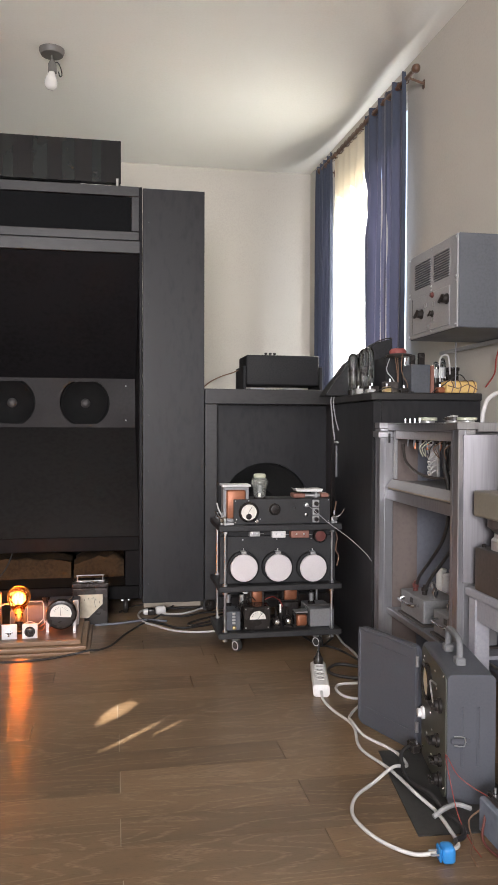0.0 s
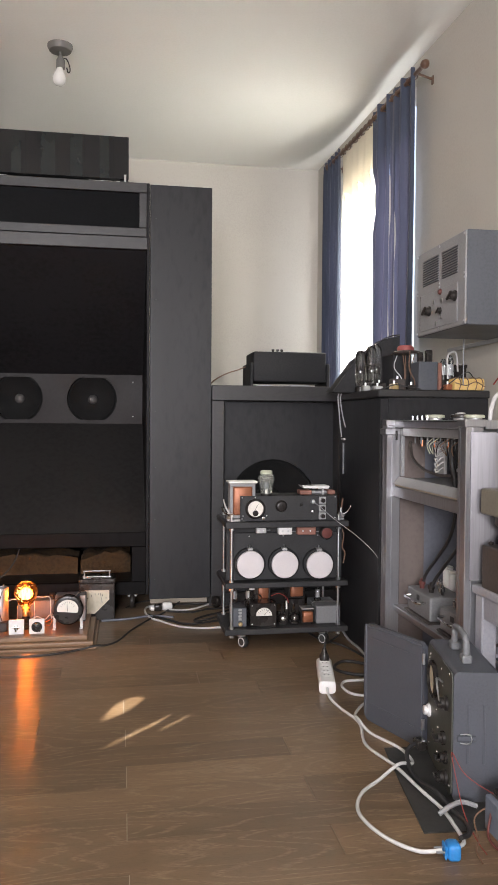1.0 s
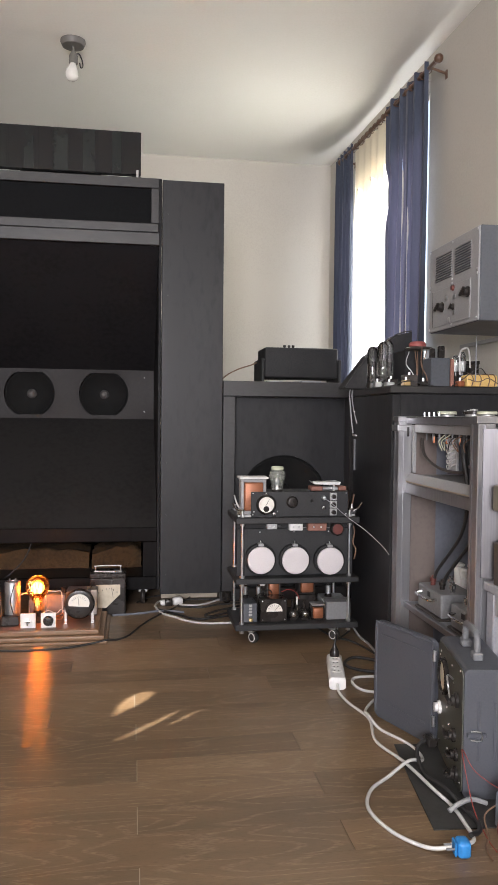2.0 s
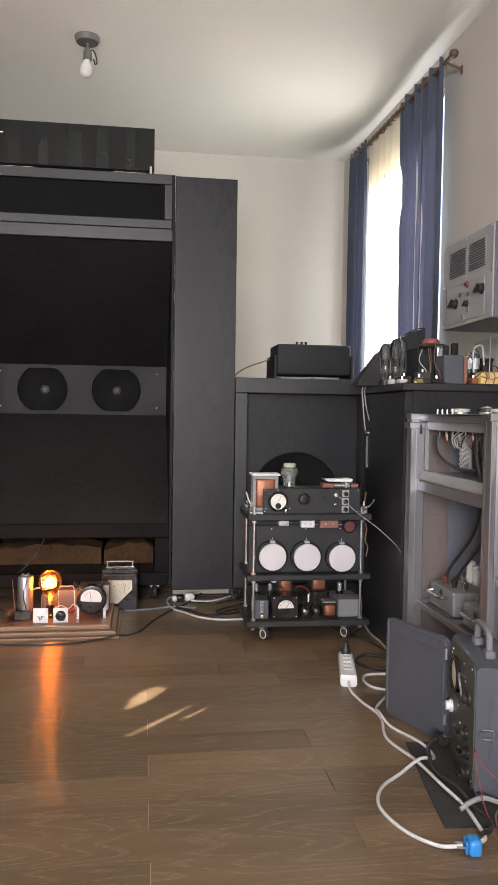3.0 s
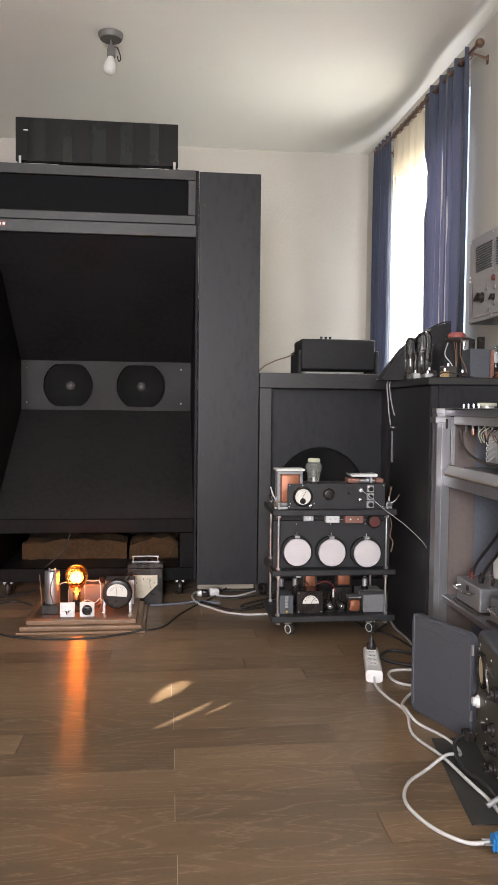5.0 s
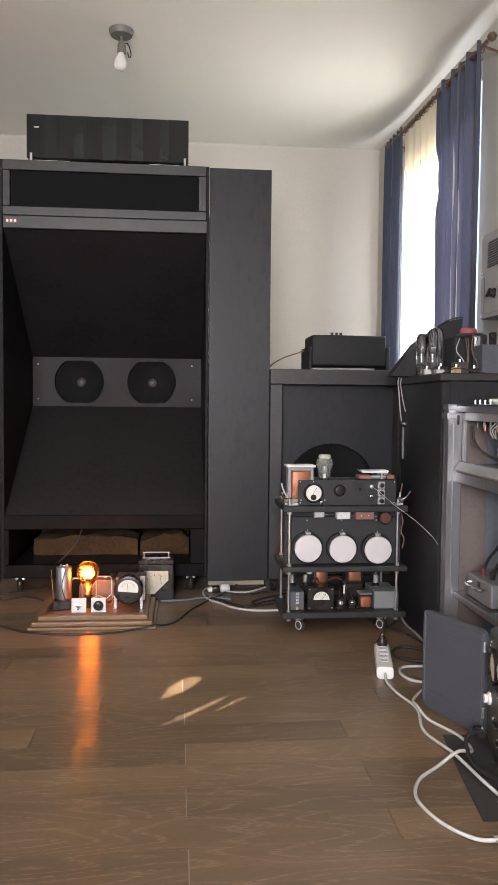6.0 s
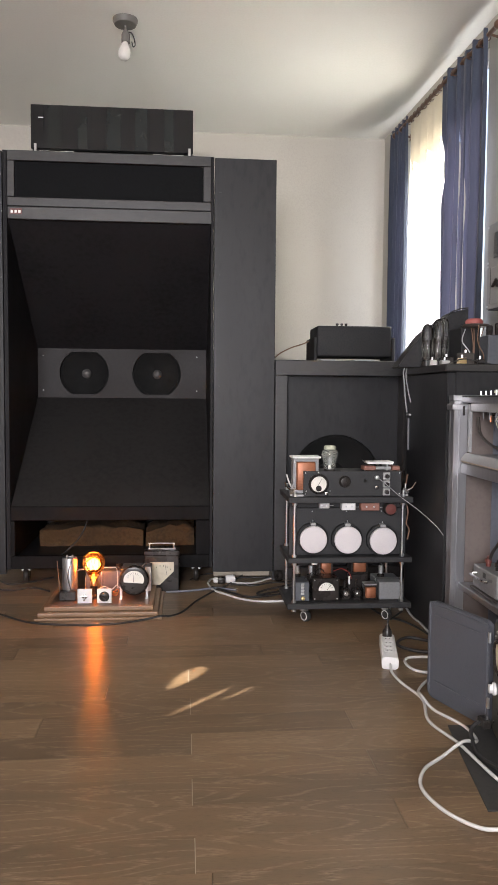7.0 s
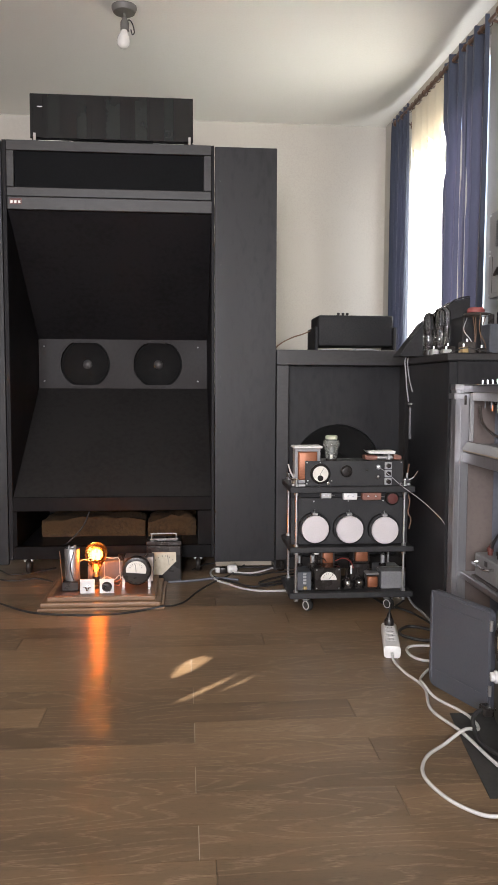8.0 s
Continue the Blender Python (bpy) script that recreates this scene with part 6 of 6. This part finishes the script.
for dx, dy in ((-0.02, -0.02), (0.02, -0.02), (0.0, 0.02)):
    part("leg", sweep([(1.155 + dx, 2.97 + dy, RZ + 0.02), (1.155 + dx * 0.6, 2.97 + dy * 0.5, RZ + 0.08), (1.155 + dx * 1.3, 2.97 + dy, RZ + 0.155)], 0.0022, 6), CORD_BROWN, rs)
part("tray", lathe([(0, 0), (0.052, 0), (0.056, 0.006), (0.052, 0.010), (0, 0.010)], pose(1.155, 2.97, RZ + 0.156), 22), DARK_BROWN, rs, smooth=40)
part("red_coil", lathe([(0.012, 0), (0.034, 0.002), (0.036, 0.012), (0.028, 0.022), (0.012, 0.022)], pose(1.148, 2.97, RZ + 0.1665), 20), RED_HAZED, rs, "red coil with haze put into its colour", smooth=50)
gb = thing("glass_fronted_box", pose(1.2, 2.86, RZ), "grey transformer box with a brass clip side", "transformer")
part("case", box(1.155, 1.235, 2.84, 2.93, RZ + 0.0005, RZ + 0.115, 0.003), DARK_GREY, gb)
part("clip", box(1.237, 1.252, 2.84, 2.86, RZ + 0.0005, RZ + 0.112, 0.002), RED_BROWN, gb)
part("top_lug", box(1.165, 1.185, 2.87, 2.89, RZ + 0.1155, RZ + 0.155, 0.003), BAKELITE, gb)
part("top_lug", box(1.20, 1.225, 2.87, 2.89, RZ + 0.1155, RZ + 0.165, 0.003), BAKELITE, gb)
ta = thing("tube_amplifier", pose(1.29, 2.9, RZ), "small tube amplifier with clear tubes and white wires", "amplifier")
part("chassis", box(1.255, 1.40, 2.86, 2.98, RZ + 0.0005, RZ + 0.045, 0.003), BAKELITE, ta)
for x, y, h in ((1.275, 2.88, 0.10), (1.305, 2.885, 0.115), (1.325, 2.93, 0.09)):
    t = part("tube_base", lathe([(0, 0), (0.015, 0), (0.015, 0.018), (0, 0.018)], pose(x, y, RZ + 0.0455), 16), BAKELITE, ta, smooth=40)
    g = part("glass", shell([(0.013, 0), (0.016, 0.025), (0.016, h - 0.055), (0.008, h - 0.035), (0, h - 0.032)], pose(x, y, RZ + 0.064), 20), CLEAR, t, smooth=60)
    g.visible_shadow = False
    part("plate", rod_between((x, y, RZ + 0.066), (x, y, RZ + 0.05 + h * 0.5), 0.008, 10), TIN, t)
part("wire", sweep([(1.29, 2.87, RZ + 0.05), (1.285, 2.865, RZ + 0.13), (1.30, 2.865, RZ + 0.155), (1.325, 2.87, RZ + 0.15), (1.335, 2.875, RZ + 0.08)], 0.0035, 6), CORD_WHITE, ta)
part("coil_can", lathe([(0, 0), (0.026, 0), (0.026, 0.05), (0.030, 0.055), (0.030, 0.065), (0, 0.066)], pose(1.365, 2.92, RZ + 0.0455), 20), BAKELITE, ta, smooth=40)
yp = thing("yellow_parcel", pose(1.35, 2.82, RZ), "yellow wrapped transformer tied with dark wire", "transformer")
part("wrap", box(1.282, 1.412, 2.79, 2.85, RZ + 0.0005, RZ + 0.048, 0.008, 2), YELLOW_CLOTH, yp, smooth=40)
for x in (1.302, 1.335, 1.37, 1.395):
    part("tie", sweep([(x, 2.787, RZ + 0.002), (x + 0.006, 2.787, RZ + 0.03), (x - 0.004, 2.79, RZ + 0.05), (x, 2.84, RZ + 0.0505)], 0.002, 6), CORD_BROWN, yp)
part("tie", sweep([(1.285, 2.787, RZ + 0.03), (1.33, 2.786, RZ + 0.02), (1.37, 2.786, RZ + 0.034), (1.41, 2.788, RZ + 0.015)], 0.002, 6), CORD_BROWN, yp)
for pts, mat, label in (([(1.0, 2.84, RZ + 0.003), (1.05, 2.82, RZ + 0.02), (1.10, 2.81, RZ + 0.012), (1.15, 2.80, RZ + 0.003)], CORD_BLACK, "loose black wire along the cabinet's edge"),
                        ([(1.14, 2.9, RZ + 0.16), (1.13, 2.88, RZ + 0.09), (1.145, 2.86, RZ + 0.04), (1.13, 2.82, RZ + 0.004)], CORD_BROWN, "brown wire hanging from the coil stand"),
                        ([(1.12, 2.99, RZ + 0.15), (1.10, 2.97, RZ + 0.10), (1.125, 2.96, RZ + 0.06), (1.14, 2.95, RZ + 0.015)], CORD_GREY, "grey wire beside the coil stand"),
                        ([(1.24, 2.83, RZ + 0.004), (1.27, 2.80, RZ + 0.03), (1.31, 2.795, RZ + 0.06), (1.36, 2.83, RZ + 0.075), (1.40, 2.86, RZ + 0.05)], CORD_BLACK, "black wire over the yellow parcel")):
    tagged(part("bench_cable", sweep(pts, 0.0022, 6), mat), label, "cable", "cables on the cabinet")
tagged(part("hanging_cable", sweep([(0.962, 3.30, 1.082), (0.955, 3.29, 1.06), (0.958, 3.28, 1.0), (0.962, 3.275, 0.94), (0.966, 3.262, 0.885)], 0.003, 6), CORD_GREY), "grey wire hanging down the side cabinet", "cable")
tagged(part("hanging_cable", sweep([(0.962, 3.26, 1.082), (0.955, 3.25, 1.05), (0.96, 3.23, 0.98), (0.964, 3.20, 0.93)], 0.0025, 6), CORD_GREY), "thin grey wire hanging down the side cabinet", "cable")

# ---------------------------------------------------------------- cords on the floor
def cord(name, pts, r, mat, label, z=None):
    flat = [(x, y, (r if z is None else z)) if len(p) == 2 else p for p in pts for x, y in (p[:2],)]
    return tagged(part(name, sweep(flat, r, 8, 7), mat, smooth=60), label, "cable")


cord("mains_cable", [(0.705, 2.525, 0.022), (0.70, 2.48, 0.008), (0.71, 2.39), (0.735, 2.26), (0.705, 2.10), (0.735, 1.94, 0.012), (0.75, 1.79, 0.016), (0.77, 1.71, 0.008), (0.765, 1.63, 0.010), (0.755, 1.56, 0.012), (0.722, 1.530, 0.020)], 0.0047, CORD_WHITE, "white mains cord running from the socket strip to the plug")
cord("mains_cable", [(0.688, 1.526, 0.018), (0.640, 1.550, 0.008), (0.588, 1.625), (0.565, 1.73), (0.60, 1.82), (0.67, 1.885), (0.74, 1.925, 0.024), (0.795, 1.965), (0.80, 2.03), (0.785, 2.09), (0.745, 2.18), (0.73, 2.25, 0.020), (0.745, 2.33), (0.80, 2.41), (0.86, 2.45)], 0.0047, CORD_WHITE, "white mains cord lying in a wide loop")
cord("tester_cable", [(0.830, 1.99, 0.048), (0.80, 1.985, 0.046), (0.778, 1.965, 0.030), (0.768, 1.91, 0.012), (0.765, 1.85, 0.012), (0.775, 1.76, 0.028), (0.79, 1.70, 0.011), (0.80, 1.64, 0.010), (0.785, 1.595, 0.010), (0.75, 1.565, 0.018)], 0.0062, CORD_BLACK, "black cord plugged into the tester")
tagged(part("cord_plug", box(0.812, 0.840, 1.965, 2.01, 0.036, 0.060, 0.004), BAKELITE), "black plug pushed into the tester's panel", "plug")
bp = thing("blue_plug", pose(0.708, 1.522, 0, 0, 0, -8), "bright blue mains plug lying on the floor", "plug")
part("body", box(-0.012, 0.018, -0.019, 0.019, 0.001, 0.038, 0.009, 3), BLUE_PLASTIC, bp, local=True, smooth=40)
part("collar", box(-0.018, -0.0125, -0.016, 0.016, 0.004, 0.035, 0.003), BLUE_PLASTIC, bp, local=True)
for y in (-0.01, 0.01):
    part("pin", rod_between((-0.036, y, 0.02), (-0.018, y, 0.02), 0.0024, 8), HANDLE_GREY, bp, local=True)
st = thing("socket_strip", pose(0.735, 2.658, 0, 0, 0, -12.5), "white plastic socket strip on the floor", "power strip")
part("body", prism(rounded(-0.029, 0.029, 0.001, 0.044, 0.010), -0.132, 0.132, "y", bevel=0.003), WHITE_PLASTIC, st, local=True, smooth=40)
for i in range(4):
    s = part("socket", lathe([(0.0185, 0), (0.0195, 0.002), (0.017, 0.0022), (0.016, 0.0006), (0, 0.0006)], pose(0, -0.060 + i * 0.044, 0.0441), 22), WHITE_PLASTIC, st, local=True, smooth=30)
    for dx in (-0.007, 0.007):
        part("hole", lathe([(0, 0.0008), (0.0026, 0.0008), (0.0026, 0.0004)], pose(dx, -0.060 + i * 0.044, 0.0443), 10), INK, s, local=True)
sp2 = thing("black_plug", pose(0.76, 2.77, 0.044), "black plug in the socket strip", "plug")
part("body", lathe([(0.018, 0), (0.018, 0.018), (0.010, 0.032), (0.006, 0.046), (0, 0.046)], pose(0.758, 2.762, 0.0447), 18), BAKELITE, sp2, smooth=40)
cord("black_cable", [(0.758, 2.762, 0.09), (0.775, 2.80, 0.115), (0.82, 2.95, 0.07), (0.85, 3.05, 0.02), (0.90, 3.15), (0.95, 3.22)], 0.0040, CORD_BLACK, "black cord from the socket strip to the trolley")
cord("black_cable", [(0.97, 2.86), (0.94, 3.0), (0.90, 3.05, 0.014), (0.85, 3.16), (0.82, 3.3)], 0.0045, CORD_BLACK, "black cord passing under the trolley")
cord("black_cable", [(0.96, 2.79), (0.87, 2.855), (0.81, 2.80), (0.812, 2.74), (0.87, 2.69), (0.94, 2.68)], 0.006, CORD_BLACK, "black cord in a loop beside the socket strip")
cord("white_cable", [(0.92, 2.62), (0.865, 2.635), (0.80, 2.63), (0.775, 2.575), (0.79, 2.505), (0.85, 2.475), (0.93, 2.47)], 0.0052, CORD_WHITE, "white cord in a small loop behind the tester's lid")
cord("grey_cable", [(0.94, 3.30, 0.075), (0.965, 3.24, 0.03), (0.97, 3.14, 0.006), (0.975, 3.03, 0.006), (0.97, 2.90, 0.006)], 0.005, CORD_GREY, "grey cord at the foot of the side cabinet")
cord("white_cable", [(0.554, 3.908), (0.490, 3.882), (0.437, 3.856), (0.371, 3.787), (0.310, 3.751), (0.254, 3.762), (0.208, 3.795), (0.158, 3.862), (0.120, 3.832), (0.108, 3.742), (0.134, 3.619), (0.185, 3.547), (0.251, 3.459), (0.343, 3.412), (0.449, 3.413), (0.485, 3.424)], 0.0052, CORD_WHITE, "white cord looping out from under the trolley")
wc = thing("cord_connector", pose(0.199, 3.777, 0), "white cord connector with a black plug lying on the floor", "plug")
part("socket", lathe([(0, 0), (0.016, 0), (0.021, 0.006), (0.021, 0.040), (0.016, 0.048), (0, 0.048)], pose(0.195, 3.777, 0.0215, 0, 90, 12), 20), WHITE_PLASTIC, wc, smooth=40)
part("plug_body", box(0.154, 0.193, 3.759, 3.791, 0.001, 0.032, 0.006, 2), BAKELITE, wc, "black plug body", smooth=40)
part("end_cap", lathe([(0, 0), (0.014, 0), (0.016, 0.010), (0.010, 0.022), (0, 0.022)], pose(0.154, 3.777, 0.0165, 0, -90, 12), 16), WHITE_PLASTIC, wc, smooth=40)
cord("floor_cable", [(-0.95, 3.42), (-0.804, 3.274), (-0.65, 3.145), (-0.46, 3.100), (-0.296, 3.110), (-0.18, 3.150, 0.007), (-0.115, 3.165, 0.0165), (-0.07, 3.19, 0.010), (-0.02, 3.27), (0.041, 3.435), (0.131, 3.613), (0.20, 3.72), (0.30, 3.95)], 0.0042, CORD_BLACK, "long black cord lying in front of the board")
cord("black_cable", [(0.217, 3.867), (0.291, 3.880), (0.390, 3.875), (0.461, 3.888), (0.554, 3.908)], 0.0045, CORD_BLACK, "black cord on the floor by the loudspeaker")
cord("black_cable", [(0.118, 3.693), (0.171, 3.628), (0.222, 3.565), (0.289, 3.494), (0.370, 3.503), (0.466, 3.546)], 0.005, CORD_BLACK, "black cord under the loudspeaker's wing")
cord("black_cable", [(0.527, 3.721), (0.464, 3.675), (0.403, 3.634), (0.347, 3.580), (0.335, 3.546), (0.356, 3.534), (0.424, 3.579), (0.515, 3.636)], 0.0048, CORD_BLACK, "short bent black cord by the trolley")
cord("blue_grey_cable", [(-0.1, 3.60), (0.02, 3.62), (0.14, 3.66), (0.24, 3.62)], 0.0055, PANEL_BLUE, "blue-grey cord beside the portable meter")
cord("black_cable", [(-1.05, 3.95), (-0.97, 3.90), (-0.89, 3.80), (-0.79, 3.84), (-0.69, 3.93)], 0.0040, CORD_BLACK, "black cord under the loudspeaker's edge")
cord("black_cable", [(-0.95, 3.72), (-0.85, 3.68), (-0.75, 3.72), (-0.66, 3.65)], 0.004, CORD_BLACK, "black cord beside the demonstration board")
cord("port_cable", [(-0.50, F + 0.16, 0.36), (-0.515, F + 0.15, 0.30), (-0.55, F + 0.13, 0.22), (-0.62, F + 0.10, 0.15), (-0.66, F + 0.05, 0.132)], 0.004, CORD_BLACK, "black cord hanging in the port under the horn")
cord("black_cable", [(0.219, 3.744), (0.280, 3.722), (0.345, 3.711), (0.416, 3.754), (0.535, 3.779)], 0.0045, CORD_BLACK, "black cord running behind the white connector")
cord("black_cable", [(0.016, 3.845), (0.087, 3.957), (0.168, 3.987), (0.282, 4.034)], 0.0040, CORD_BLACK, "black cord lying along the loudspeaker's foot")
tagged(part("batten", box(0.14, 0.437, 3.93, 3.98, 0.0005, 0.034, 0.002), PALE_WOOD), "pale wooden batten behind the loudspeaker wing", "batten")
cord("red_cable", [(0.845, 1.60, 0.095), (0.825, 1.64, 0.10), (0.80, 1.665, 0.12), (0.79, 1.70, 0.15), (0.80, 1.72, 0.12), (0.80, 1.66, 0.03), (0.795, 1.58, 0.003), (0.79, 1.52, 0.003)], 0.0012, CORD_RED, "thin red wire from the blue box")
cord("brown_cable", [(0.85, 1.62, 0.06), (0.82, 1.64, 0.02), (0.80, 1.58, 0.003), (0.775, 1.54, 0.003), (0.765, 1.49, 0.003)], 0.0021, CORD_BROWN, "thin brown wire with a bare end on the floor")
cord("dark_red_cable", [(0.84, 1.60, 0.05), (0.82, 1.57, 0.01), (0.83, 1.50, 0.004), (0.87, 1.42, 0.004)], 0.0032, DARK_RED, "dark red wire beside the blue box")
tagged(part("cable_tape", sweep([(0.745, 1.672, 0.018), (0.775, 1.680, 0.030), (0.815, 1.695, 0.030), (0.85, 1.69, 0.02)], 0.006, 6), LIGHT_GREY), "grey tape strip holding the cords together", "tape")


lay_floor()
